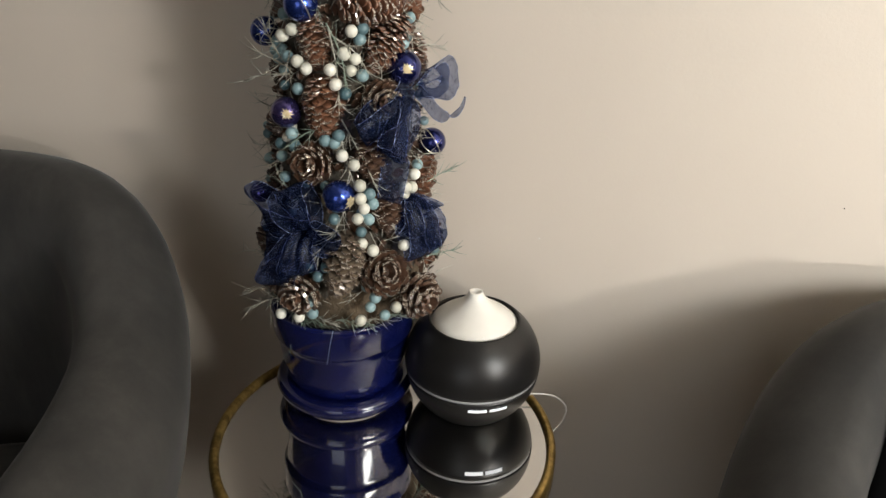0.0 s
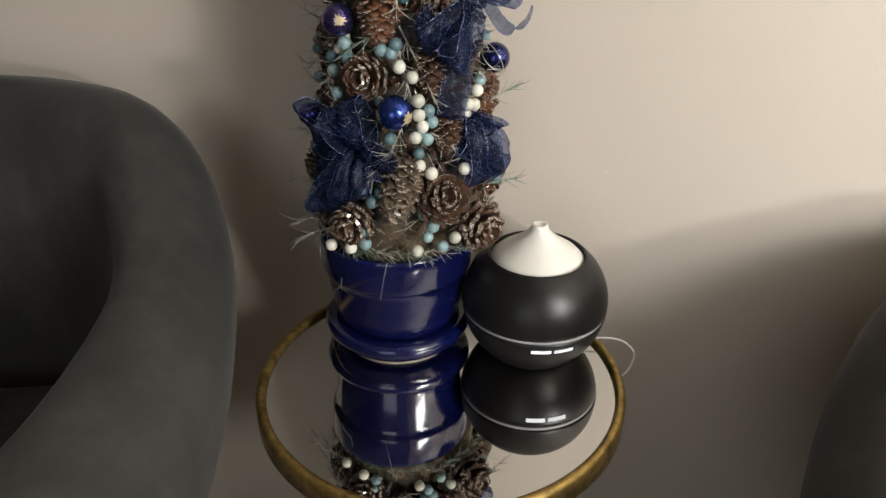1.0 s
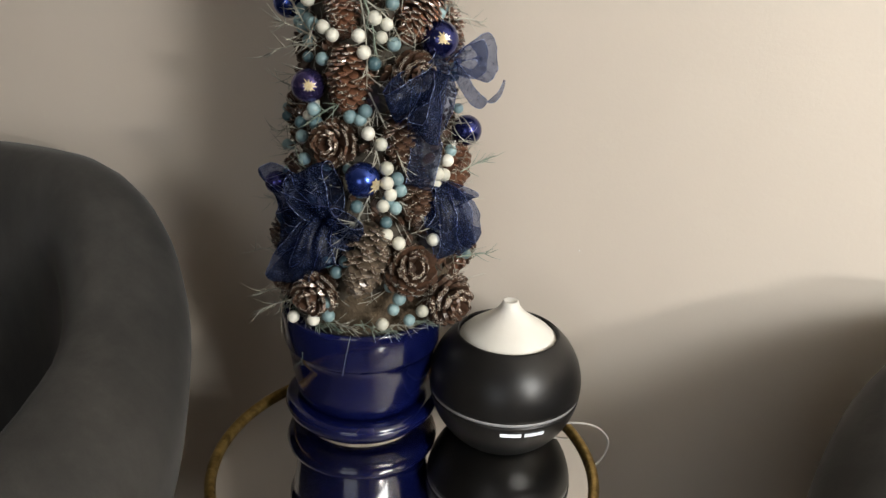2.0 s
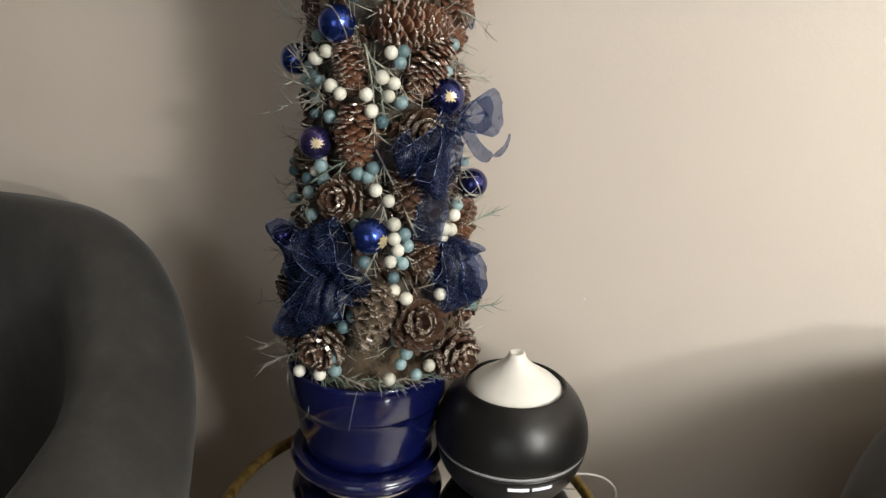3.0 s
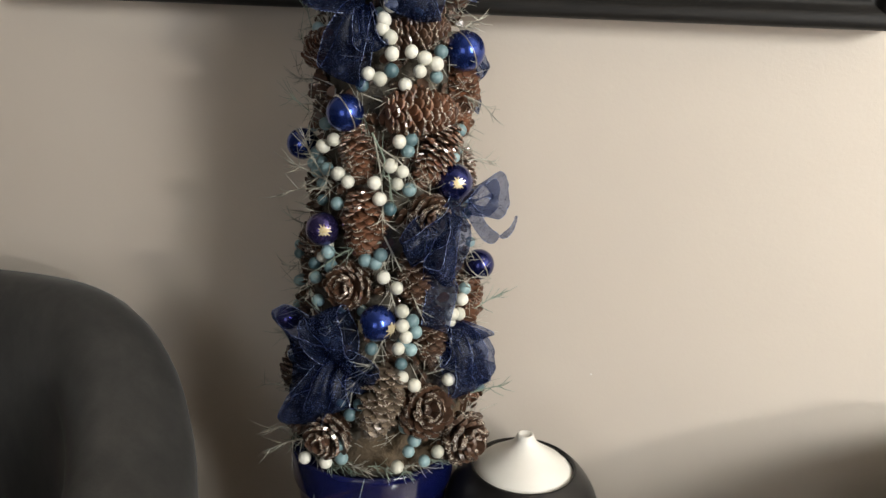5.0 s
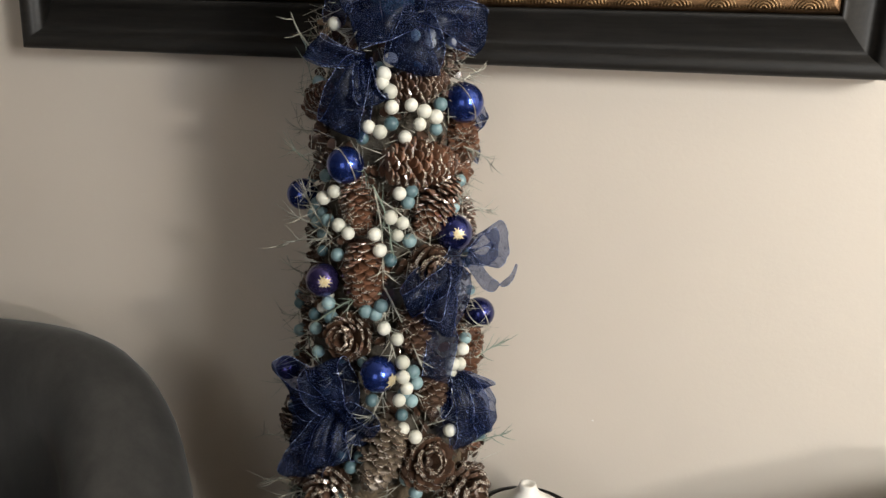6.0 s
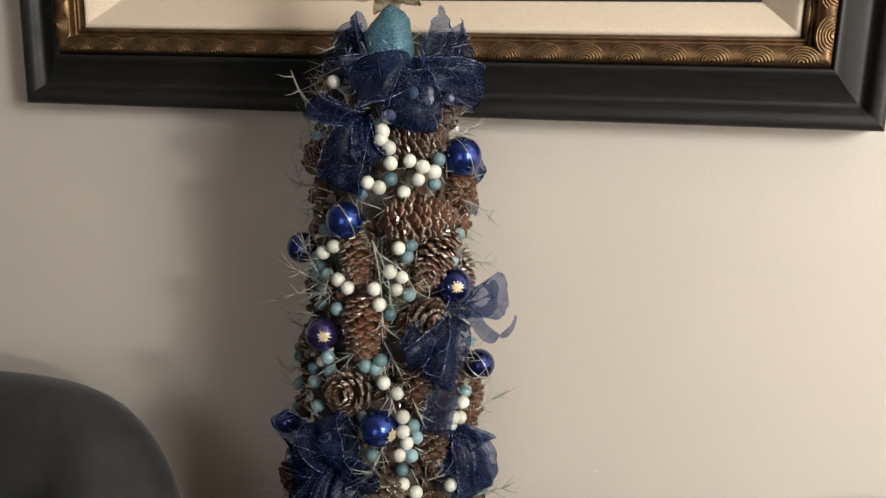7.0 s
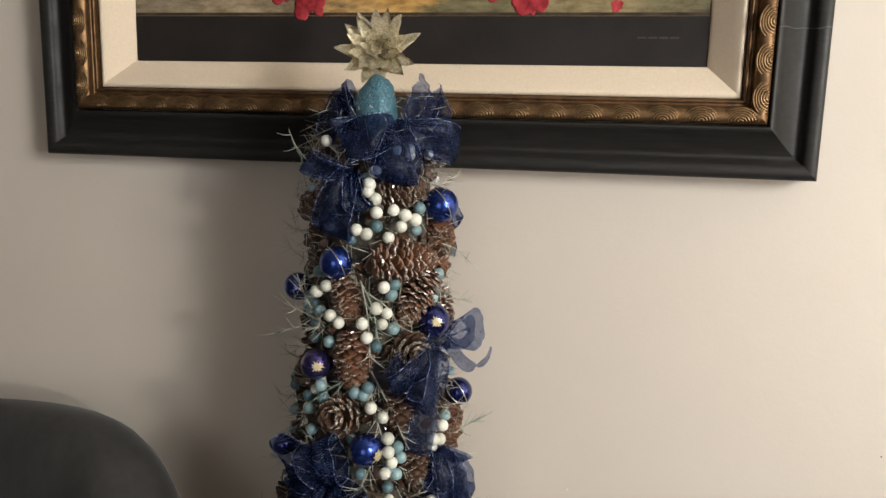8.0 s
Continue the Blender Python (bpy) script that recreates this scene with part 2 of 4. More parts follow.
MAT = {
    "wall": wall_paint(),
    "velvet": velvet(),
    "floor": wood_floor(),
    # near-black that stands for the shade in the armchair's hollow
    "seat_shade_black": varied("seat_shade_black", (0.006, 0.006, 0.008), (0.012, 0.012, 0.014), 30, 0.9, bumps=(500, 0.3, 0.0006)),
    "glaze": glazed(),
    "clay": varied("bare_clay", (0.42, 0.36, 0.29), (0.6, 0.53, 0.44), 60, 0.8),
    "ceiling": varied("ceiling_paint", (0.6, 0.57, 0.52), (0.66, 0.63, 0.58), 4, 0.8),
    "black_frame": black_lacquer(),
    "worn_edge": varied("worn_edge", (0.05, 0.045, 0.04), (0.16, 0.15, 0.135), 90, 0.6),
    "gold_frame": aged_gold("aged_gold_leaf", (0.07, 0.038, 0.019), (0.22, 0.125, 0.06), 0.4),
    "gilt_relief": aged_gold("gilt_relief", (0.09, 0.052, 0.024), (0.3, 0.185, 0.09), 0.36),
    "gold_rim": aged_gold("brass_rim", (0.13, 0.08, 0.025), (0.5, 0.34, 0.11), 0.3),
    "linen": varied("linen_liner", (0.68, 0.565, 0.435), (0.75, 0.63, 0.49), 400, 0.85, spec=0.2, bumps=(900, 0.3, 0.0005)),
    "canvas": canvas_paint(),
    "dark_paint": varied("dark_brown_paint", (0.012, 0.0095, 0.0085), (0.026, 0.021, 0.019), 9, 0.65, spec=0.2, bumps=(150, 0.3, 0.001)),
    "brown_paint": varied("brown_line_paint", (0.02, 0.012, 0.008), (0.075, 0.05, 0.03), 40, 0.65, spec=0.2, bumps=(150, 0.3, 0.001)),
    "red_paint": varied("red_paint", (0.16, 0.008, 0.012), (0.5, 0.055, 0.068), 80, 0.75, spec=0.2, bumps=(240, 0.5, 0.001)),
    "mauve_paint": varied("mauve_paint", (0.02, 0.011, 0.012), (0.032, 0.019, 0.02), 60, 0.5),
    "black_plastic": varied("satin_black_plastic", (0.008, 0.0075, 0.0075), (0.011, 0.0105, 0.0105), 25, 0.36, spec=0.4),
    "white_plastic": varied("white_plastic", (0.78, 0.76, 0.7), (0.82, 0.8, 0.75), 40, 0.45),
    "grey_plastic": varied("pale_grey_ring", (0.36, 0.36, 0.37), (0.42, 0.42, 0.43), 40, 0.4),
    "bark": varied("dark_moss_backing", (0.04, 0.034, 0.027), (0.12, 0.105, 0.08), 70, 0.95, bumps=(260, 0.9, 0.003)),
    "core": varied("woven_burlap", (0.06, 0.043, 0.026), (0.15, 0.11, 0.068), 70, 0.95, bumps=(260, 0.9, 0.003)),
    "cone": varied("pine_cone_brown", (0.06, 0.026, 0.014), (0.22, 0.1, 0.056), 120, 0.35, bumps=(500, 0.5, 0.0008)),
    "cone_dark": varied("pine_cone_dark", (0.036, 0.019, 0.012), (0.125, 0.066, 0.04), 120, 0.38, bumps=(500, 0.5, 0.0008)),
    "cone_silver": varied("silvered_cone", (0.05, 0.034, 0.022), (0.23, 0.18, 0.13), 160, 0.35, 0.3, bumps=(500, 0.5, 0.0008)),
    # darkened core: the shade between the scales is put into its colour
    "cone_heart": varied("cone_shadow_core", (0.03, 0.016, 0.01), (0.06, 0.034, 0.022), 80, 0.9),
    "cone_frost": glitter("frosted_cone_tip", (0.1, 0.062, 0.042), (1.0, 0.92, 0.8), 0.2, 0.77, 1700, 0.35),
    "berry_white": berry_skin("cream_berry", (0.5, 0.5, 0.42), (0.8, 0.79, 0.7)),
    "berry_teal": berry_skin("teal_berry", (0.05, 0.105, 0.125), (0.28, 0.41, 0.43)),
    "bauble_blue": bauble_coat("blue_bauble", (0.028, 0.065, 0.34)),
    "bauble_navy": bauble_coat("navy_bauble", (0.02, 0.028, 0.16)),
    "bauble_violet": bauble_coat("violet_bauble", (0.09, 0.07, 0.24)),
    "gold_glitter": glitter("gold_glitter", (0.78, 0.68, 0.45), (1.0, 0.96, 0.82), 0.26, 0.5, 750, 0.5, 0.006),
    "star_gold": glitter("star_gold", (0.42, 0.34, 0.19), (1.0, 0.93, 0.7), 0.5, 0.7, 1400, 0.5, 0.001),
    "silver": varied("silver_line", (0.5, 0.47, 0.4), (0.75, 0.7, 0.6), 80, 0.3, 0.8),
    "teal_glitter": glitter("teal_glitter", (0.02, 0.07, 0.1), (0.22, 0.47, 0.58), 0.5, 0.72, 2200, 0.25, 0.003),
    "organza": organza("blue_organza", (0.015, 0.025, 0.066), 0.69),
    "organza_edge": glitter("ribbon_wire_edge", (0.012, 0.022, 0.1), (0.5, 0.62, 0.95), 0.3, 0.66, 900, 0.3),
    "needle": varied("frosted_needle", (0.2, 0.2, 0.16), (0.6, 0.58, 0.5), 60, 0.55),
    "needle_green": varied("dusty_green_needle", (0.1, 0.15, 0.11), (0.36, 0.42, 0.35), 60, 0.6),
    "iron": varied("dark_bronze", (0.03, 0.02, 0.014), (0.07, 0.045, 0.03), 30, 0.45, 0.6),
    "cable": varied("white_cable", (0.62, 0.6, 0.57), (0.7, 0.68, 0.64), 30, 0.5),
    "window_white": varied("white_window_paint", (0.7, 0.69, 0.66), (0.8, 0.79, 0.76), 20, 0.5),
}
for key in ("cone", "cone_dark", "cone_silver", "cone_frost"):
    lacquer = MAT[key].node_tree.nodes["Principled BSDF"]
    lacquer.inputs["Coat Weight"].default_value, lacquer.inputs["Coat Roughness"].default_value = 0.6, 0.12
mirror_m, _n, _l, _b = material("mirror_glass", (0.7, 0.69, 0.67), 0.012, 1.0)
_l.new(ramp(_n, _l, noise_tex(_n, _l, 26, 6), [(0.45, (0.008,) * 3), (0.8, (0.05,) * 3)]), _b.inputs["Roughness"])
MAT["mirror"] = mirror_m
led_m, _n, _l, _b = material("lit_button", (0.8, 0.8, 0.8), 0.4)
_b.inputs["Emission Color"].default_value = (0.92, 0.95, 1.0, 1)
_b.inputs["Emission Strength"].default_value = 0.55
MAT["led"] = led_m
glass_m, _n, _l, _b = material("window_glass", (1, 1, 1), 0.0)
_b.inputs["Transmission Weight"].default_value = 1.0
_b.inputs["IOR"].default_value = 1.45
MAT["glass"] = glass_m


# ---- mesh helpers ----
def link(name, bm, mats, smooth=True):
    me = bpy.data.meshes.new(name)
    bmesh.ops.recalc_face_normals(bm, faces=bm.faces)
    for f in bm.faces:
        f.smooth = smooth
    bm.to_mesh(me)
    bm.free()
    for m in mats if isinstance(mats, (list, tuple)) else [mats]:
        me.materials.append(m)
    return new(name, me)


def part(name, bm, material_, parent, label="", smooth=True):
    ob = link(name, bm, material_, smooth)
    ob.parent = parent
    if label:
        ob["label"] = label
    return ob


def shared(name, me, m, parent):
    ob = new(name, me)
    ob.parent, ob.matrix_basis = parent, m
    return ob


def thing(name, place, label, category, group=""):
    ob = new(name)
    ob.matrix_basis = place
    return tagged(ob, label, category, group)


def box(bm, x0, x1, y0, y1, z0, z1, bevel=0.0):
    r = bmesh.ops.create_cube(bm, size=1, matrix=Matrix.LocRotScale(((x0 + x1) / 2, (y0 + y1) / 2, (z0 + z1) / 2), None, (x1 - x0, y1 - y0, z1 - z0)))
    if bevel:
        edges = list({e for v in r["verts"] for e in v.link_edges})
        bmesh.ops.bevel(bm, geom=edges, offset=bevel, segments=2, affect="EDGES", profile=0.6)
    return bm


def lathe(bm, profile, segs=64, wobble=0.0):
    rings = []
    for r, z in profile:
        if r < 1e-5:
            rings.append([bm.verts.new((0, 0, z))])
        else:
            rings.append([bm.verts.new((r * math.cos(a) * (1 + wobble * math.sin(2 * a)), r * math.sin(a), z)) for a in (2 * math.pi * i / segs for i in range(segs))])
    for a, b in zip(rings, rings[1:]):
        for i in range(segs):
            j = (i + 1) % segs
            if len(a) == 1 and len(b) > 1:
                bm.faces.new((a[0], b[j], b[i]))
            elif len(b) == 1 and len(a) > 1:
                bm.faces.new((a[i], a[j], b[0]))
            elif len(a) > 1:
                bm.faces.new((a[i], a[j], b[j], b[i]))
    return bm


def smooth_path(points, per=8):
    p = [Vector(q) for q in points]
    p = [2 * p[0] - p[1]] + p + [2 * p[-1] - p[-2]]
    got = []
    for a, b, c, d in zip(p, p[1:], p[2:], p[3:]):
        for i in range(per):
            t = i / per
            got.append(0.5 * (2 * b + (c - a) * t + (2 * a - 5 * b + 4 * c - d) * t * t + (3 * b - a - 3 * c + d) * t ** 3))
    return got + [p[-2]]


def tube(bm, path, radius, sides=6, taper=1.0):
    rings = []
    for i, q in enumerate(path):
        d = (path[min(i + 1, len(path) - 1)] - path[max(i - 1, 0)]).normalized()
        u = d.cross(Vector((0.31, 0.17, 0.93))).normalized()
        w = d.cross(u)
        r = radius * (1 + (taper - 1) * i / max(len(path) - 1, 1))
        rings.append([bm.verts.new(q + r * (u * math.cos(a) + w * math.sin(a))) for a in (2 * math.pi * k / sides for k in range(sides))])
    for a, b in zip(rings, rings[1:]):
        for k in range(sides):
            bm.faces.new((a[k], a[(k + 1) % sides], b[(k + 1) % sides], b[k]))
    bm.faces.new(rings[0][::-1])
    bm.faces.new(rings[-1])
    return bm


# ---- room ----
def setting(name, bm, mat, label, smooth=False):
    ob = link(name, bm, mat, smooth)
    ob.matrix_basis = ROOM
    return tagged(ob, label, name.split("_")[0], kind="structure")


north = setting("wall_north", box(bmesh.new(), RX0 - 0.12, RX1 + 0.12, WALL_Y, WALL_Y + 0.12, 0, CEIL), MAT["wall"], "plain beige painted wall with a faint orange-peel texture")
setting("wall_west", box(bmesh.new(), RX0 - 0.12, RX0, SOUTH_Y - 0.12, WALL_Y, 0, CEIL), MAT["wall"], "plain beige painted side wall of the room")
setting("wall_east", box(bmesh.new(), RX1, RX1 + 0.12, BAY_Y - 0.12, WALL_Y, 0, CEIL), MAT["wall"], "plain beige painted side wall of the room")
setting("wall_inner", box(bmesh.new(), BAY_X, BAY_X + 0.12, SOUTH_Y, BAY_Y - 0.12, 0, CEIL), MAT["wall"], "plain beige painted return wall of the room")
bm = bmesh.new()
box(bm, BAY_X, WIN_X0, BAY_Y - 0.12, BAY_Y, 0, CEIL)
box(bm, WIN_X1, RX1, BAY_Y - 0.12, BAY_Y, 0, CEIL)
box(bm, WIN_X0, WIN_X1, BAY_Y - 0.12, BAY_Y, 0, WIN_Z0)
box(bm, WIN_X0, WIN_X1, BAY_Y - 0.12, BAY_Y, WIN_Z1, CEIL)
setting("wall_window", bm, MAT["wall"], "beige painted wall with the window opening")
bm = bmesh.new()
box(bm, RX0, DOOR_X0, SOUTH_Y - 0.12, SOUTH_Y, 0, CEIL)
box(bm, DOOR_X1, BAY_X + 0.12, SOUTH_Y - 0.12, SOUTH_Y, 0, CEIL)
box(bm, DOOR_X0, DOOR_X1, SOUTH_Y - 0.12, SOUTH_Y, DOOR_Z1, CEIL)
setting("wall_south", bm, MAT["wall"], "beige painted wall with the glazed door")
setting("ceiling", box(bmesh.new(), RX0 - 0.12, RX1 + 0.12, SOUTH_Y - 0.12, WALL_Y + 0.12, CEIL, CEIL + 0.1), MAT["ceiling"], "plain off-white painted ceiling of the room")
setting("floor", box(bmesh.new(), RX0 - 0.12, RX1 + 0.12, SOUTH_Y - 0.12, WALL_Y + 0.12, -0.1, 0), MAT["floor"], "dark brown wooden floor in deep shade")
win = tagged(new("window_1"), "white framed window letting in daylight from the side", "window", kind="structure")
win.matrix_basis = ROOM
# the transom and lower panels are unseen, added round the two lamps
bm = bmesh.new()
for x0, x1, z0, z1 in ((WIN_X0, WIN_X0 + 0.04, WIN_Z0, WIN_Z1), (WIN_X1 - 0.04, WIN_X1, WIN_Z0, WIN_Z1), (WIN_X0 + 0.04, WIN_X1 - 0.04, WIN_Z0, WIN_Z0 + 0.04), (WIN_X0 + 0.04, WIN_X1 - 0.04, WIN_Z1 - 0.04, WIN_Z1), (WIN_X0 + 0.04, WIN_X1 - 0.04, BAND_Z1, UPPER_Z0), (WIN_X0 + 0.04, BAND_X - 0.18, WIN_Z0 + 0.04, BAND_Z1), (BAND_X + 0.18, WIN_X1 - 0.04, WIN_Z0 + 0.04, BAND_Z1)):
    box(bm, x0, x1, BAY_Y - 0.09, BAY_Y - 0.02, z0, z1)
part("window_frame", bm, MAT["window_white"], win, smooth=False)
pane = part("pane", box(bmesh.new(), WIN_X0 + 0.04, WIN_X1 - 0.04, BAY_Y - 0.076, BAY_Y - 0.07, WIN_Z0 + 0.04, WIN_Z1 - 0.04), MAT["glass"], win, smooth=False)
pane.visible_shadow = False
door = tagged(new("door_1"), "white framed glazed door at the far side of the room", "door", kind="structure")
door.matrix_basis = ROOM
bm = bmesh.new()
for x0, x1, z0, z1 in ((DOOR_X0, DOOR_X0 + 0.05, 0, DOOR_Z1), (DOOR_X1 - 0.05, DOOR_X1, 0, DOOR_Z1), (DOOR_X0 + 0.05, DOOR_X1 - 0.05, 0, 0.3), (DOOR_X0 + 0.05, DOOR_X1 - 0.05, DOOR_Z1 - 0.05, DOOR_Z1)):
    box(bm, x0, x1, SOUTH_Y - 0.09, SOUTH_Y - 0.02, z0, z1)
part("door_frame", bm, MAT["window_white"], door, smooth=False)
pane = part("pane", box(bmesh.new(), DOOR_X0 + 0.05, DOOR_X1 - 0.05, SOUTH_Y - 0.07, SOUTH_Y - 0.064, 0.3, DOOR_Z1 - 0.05), MAT["glass"], door, smooth=False)
pane.visible_shadow = False


for x, z, paint in ((0.114, 0.725, "window_white"), (0.466, 0.806, "iron")):
    chip = part("paint_chip", lathe(bmesh.new(), [(0, 0.0006), (0.0006, 0.0005), (0.001, 0.0), (0, 0)], 10), MAT[paint], north, "tiny chip in the paint")
    chip.matrix_basis = pose(x, WALL_Y - 0.0002, z, 90)


# ---- armchairs ----
def smoothstep(a, b, v):
    t = min(max((v - a) / (b - a), 0), 1)
    return t * t * (3 - 2 * t)


def arm_height(y, rise, arm):
    return arm + 0.035 * smoothstep(-0.4, 0.05, y) + (0.697 - arm) * smoothstep(rise, 0.22, y)


def armchair(place, label, low=0.0, rise=-0.02, arm=0.585):
    chair = thing("tub_armchair", place, label, "armchair", "armchairs beside the table")
    a, b, roll, turn_in = 0.3215, 0.3025, 0.085, 0.1045
    arm_line = [(a - turn_in * (i / 8) ** 2, -0.02 - 0.0425 * i) for i in range(8, 0, -1)]
    line = list(arm_line)
    for i in range(41):
        t = math.pi * i / 40
        c, s = math.cos(t), math.sin(t)
        line.append((a * math.copysign(abs(c) ** 0.8, c), -0.02 + b * abs(s) ** 0.8))
    line += [(-x, y) for x, y in reversed(arm_line)]
    bm = bmesh.new()
    rings = []
    for i, (x, y) in enumerate(line):
        x2, y2 = line[min(i + 1, len(line) - 1)]
        x1, y1 = line[max(i - 1, 0)]
        n = Vector((y2 - y1, -(x2 - x1), 0)).normalized()
        zc = arm_height(y, rise, arm) - low
        prof = [(-0.048, 0.36), (-0.047, zc - 0.1)]
        prof += [((roll if math.cos(k) > 0 else 0.04) * math.cos(k), zc + roll * math.sin(k)) for k in (radians(195 - 15 * j) for j in range(15))]
        prof += [(0.074, zc - 0.07), (0.054, zc - 0.14), (0.018, 0.38), (-0.012, 0.24), (-0.025, 0.12), (-0.07, 0.12)]
        rings.append([bm.verts.new((x + n.x * u, y + n.y * u, z)) for u, z in prof])
    k = len(rings[0])
    for p, q in zip(rings, rings[1:]):
        for j in range(k):
            bm.faces.new((p[j], p[(j + 1) % k], q[(j + 1) % k], q[j]))
    for ring, back in ((rings[0], False), (rings[-1], True)):
        bm.faces.new(ring[::-1] if back else ring)
    ends = [e for e in bm.edges if any(len(f.verts) > 4 for f in e.link_faces)]
    bmesh.ops.bevel(bm, geom=ends, offset=0.03, segments=4, affect="EDGES", profile=0.5)
    part("shell", bm, MAT["velvet"], chair, "curved padded back and arms")
    bm = box(bmesh.new(), -0.2, 0.2, -0.4, 0.2, 0.25, 0.43)
    bmesh.ops.bevel(bm, geom=list(bm.edges), offset=0.045, segments=4, affect="EDGES", profile=0.6)
    part("seat", bm, MAT["velvet"], chair, "thick grey seat cushion")
    part("seat_base", box(bmesh.new(), -0.19, 0.19, -0.34, 0.2, 0.12, 0.27, 0.01), MAT["velvet"], chair)
    for lx, ly in ((-0.17, -0.28), (0.17, -0.28), (-0.2, 0.18), (0.2, 0.18)):
        leg = part("leg", lathe(bmesh.new(), [(0, 0), (0.012, 0), (0.02, 0.118), (0, 0.118)], 16), MAT["iron"], chair)
        leg.location = (lx, ly, 0)
    return chair


armchair(pose(-0.6503, 0.4754, 0, 0, 0, 16.2), "dark grey velvet tub armchair beside the mirrored table", -0.002)
armchair(pose(0.692, 0.412, 0, 0, 0, -21.5), "dark grey velvet tub armchair standing against the beige wall", 0.058, -0.11, 0.612)


# added padded form: its black colour stands in for shade inside the armchair
cushion = bmesh.new()
bmesh.ops.create_uvsphere(cushion, u_segments=40, v_segments=24, radius=1)
for v in cushion.verts:
    v.co = Vector((0.15 * math.copysign(abs(v.co.x) ** 0.75, v.co.x), 0.07 * v.co.y, 0.16 * math.copysign(abs(v.co.z) ** 0.75, v.co.z)))
seat_shade_ob = tagged(link("cushion", cushion, MAT["seat_shade_black"]), "plump black shape standing in for shade inside the armchair", "cushion")
seat_shade_ob.matrix_basis = pose(0.598, 0.532, 0.63, -18, 0, -22)


# ---- side table ----
TOP = 0.55
TX, TY, TR = -0.05, 0.64, 0.201
table = thing("side_table", pose(TX, TY, 0), "small round side table with a mirror top and brass rim", "side table")
part("mirror_top", lathe(bmesh.new(), [(0, TOP), (TR - 0.011, TOP), (TR - 0.011, TOP - 0.008), (0, TOP - 0.008)], 96), MAT["mirror"], table, "round mirror glass", smooth=False)
part("rim", lathe(bmesh.new(), [(TR - 0.0105, TOP - 0.02), (TR - 0.0105, TOP + 0.004), (TR - 0.008, TOP + 0.0065), (TR - 0.003, TOP + 0.006), (TR, TOP + 0.002), (TR, TOP - 0.02), (TR - 0.0105, TOP - 0.02)], 96), MAT["gold_rim"], table, "worn brass rim")
part("underside", lathe(bmesh.new(), [(0, TOP - 0.009), (TR - 0.012, TOP - 0.009), (TR - 0.014, TOP - 0.022), (0, TOP - 0.022)], 64), MAT["iron"], table)
part("stem", lathe(bmesh.new(), [(0, TOP - 0.022), (0.05, TOP - 0.023), (0.02, TOP - 0.06), (0.016, 0.3), (0.02, 0.05), (0.0, 0.05)], 32), MAT["iron"], table)
part("foot", lathe(bmesh.new(), [(0, 0), (0.14, 0), (0.14, 0.012), (0.03, 0.03), (0.018, 0.055), (0, 0.055)], 64), MAT["iron"], table)


# ---- picture ----
FX0, FX1, FZ0, FZ1 = -0.5563, 0.3582, 0.0018, 0.745
picture = thing("framed_painting", ROOM @ pose(0, WALL_Y, 1.12, 0, 0.31, 0), "still-life painting in a black and gold frame on the wall", "painting")


def inset(u):
    return ((FX0 + u, FZ0 + u), (FX1 - u, FZ0 + u), (FX1 - u, FZ1 - u), (FX0 + u, FZ1 - u))


def rounded(profile, per=4):
    # the front of a moulding as a smooth curve between its straight back corners
    front = smooth_path([(u, d, 0) for u, d in profile[1:-1]], per)
    return [profile[0]] + [(p.x, p.y) for p in front] + [profile[-1]]


def moulding(name, profile, mat, label):
    profile = rounded(profile)
    for s in range(4):
        bm = bmesh.new()
        ends = []
        for e in (s, (s + 1) % 4):
            ends.append([bm.verts.new((inset(u)[e][0], -d, inset(u)[e][1])) for u, d in profile])
        k = len(profile)
        for j in range(k):
            bm.faces.new((ends[0][j], ends[0][(j + 1) % k], ends[1][(j + 1) % k], ends[1][j]))
        bm.faces.new(ends[0])
        bm.faces.new(ends[1][::-1])
        ob = part(name, bm, mat, picture, label)
        ob.data.set_sharp_from_angle(angle=radians(50))


OUTER = [(0, 0.002), (0, 0.03), (0.001, 0.039), (0.006, 0.0425), (0.014, 0.0415), (0.019, 0.036), (0.024, 0.033), (0.034, 0.0375), (0.044, 0.0445), (0.051, 0.051), (0.055, 0.052), (0.0565, 0.049), (0.0565, 0.002)]
moulding("outer_moulding", OUTER, MAT["black_frame"], "worn black moulding")
# a pale crack worn across the black moulding
crack = [Vector((FX1 - u, -d, 0.159 + 0.0006 * math.sin(300 * u))) for u, d in rounded(OUTER)[6:-6]]
part("worn_crack", tube(bmesh.new(), crack, 0.0005, 5), MAT["worn_edge"], picture, "pale crack in the black paint")
moulding("gilt_moulding", [(0.0575, 0.003), (0.0575, 0.049), (0.0595, 0.056), (0.064, 0.0585), (0.07, 0.0575), (0.0745, 0.053), (0.076, 0.048), (0.0785, 0.047), (0.0805, 0.049), (0.0825, 0.048), (0.0835, 0.044), (0.0835, 0.003)], MAT["gold_frame"], "carved gilt moulding")
moulding("liner", [(0.0845, 0.004), (0.0845, 0.042), (0.087, 0.044), (0.091, 0.0425), (0.104, 0.0315), (0.116, 0.021), (0.118, 0.018), (0.118, 0.004)], MAT["linen"], "cream linen liner")


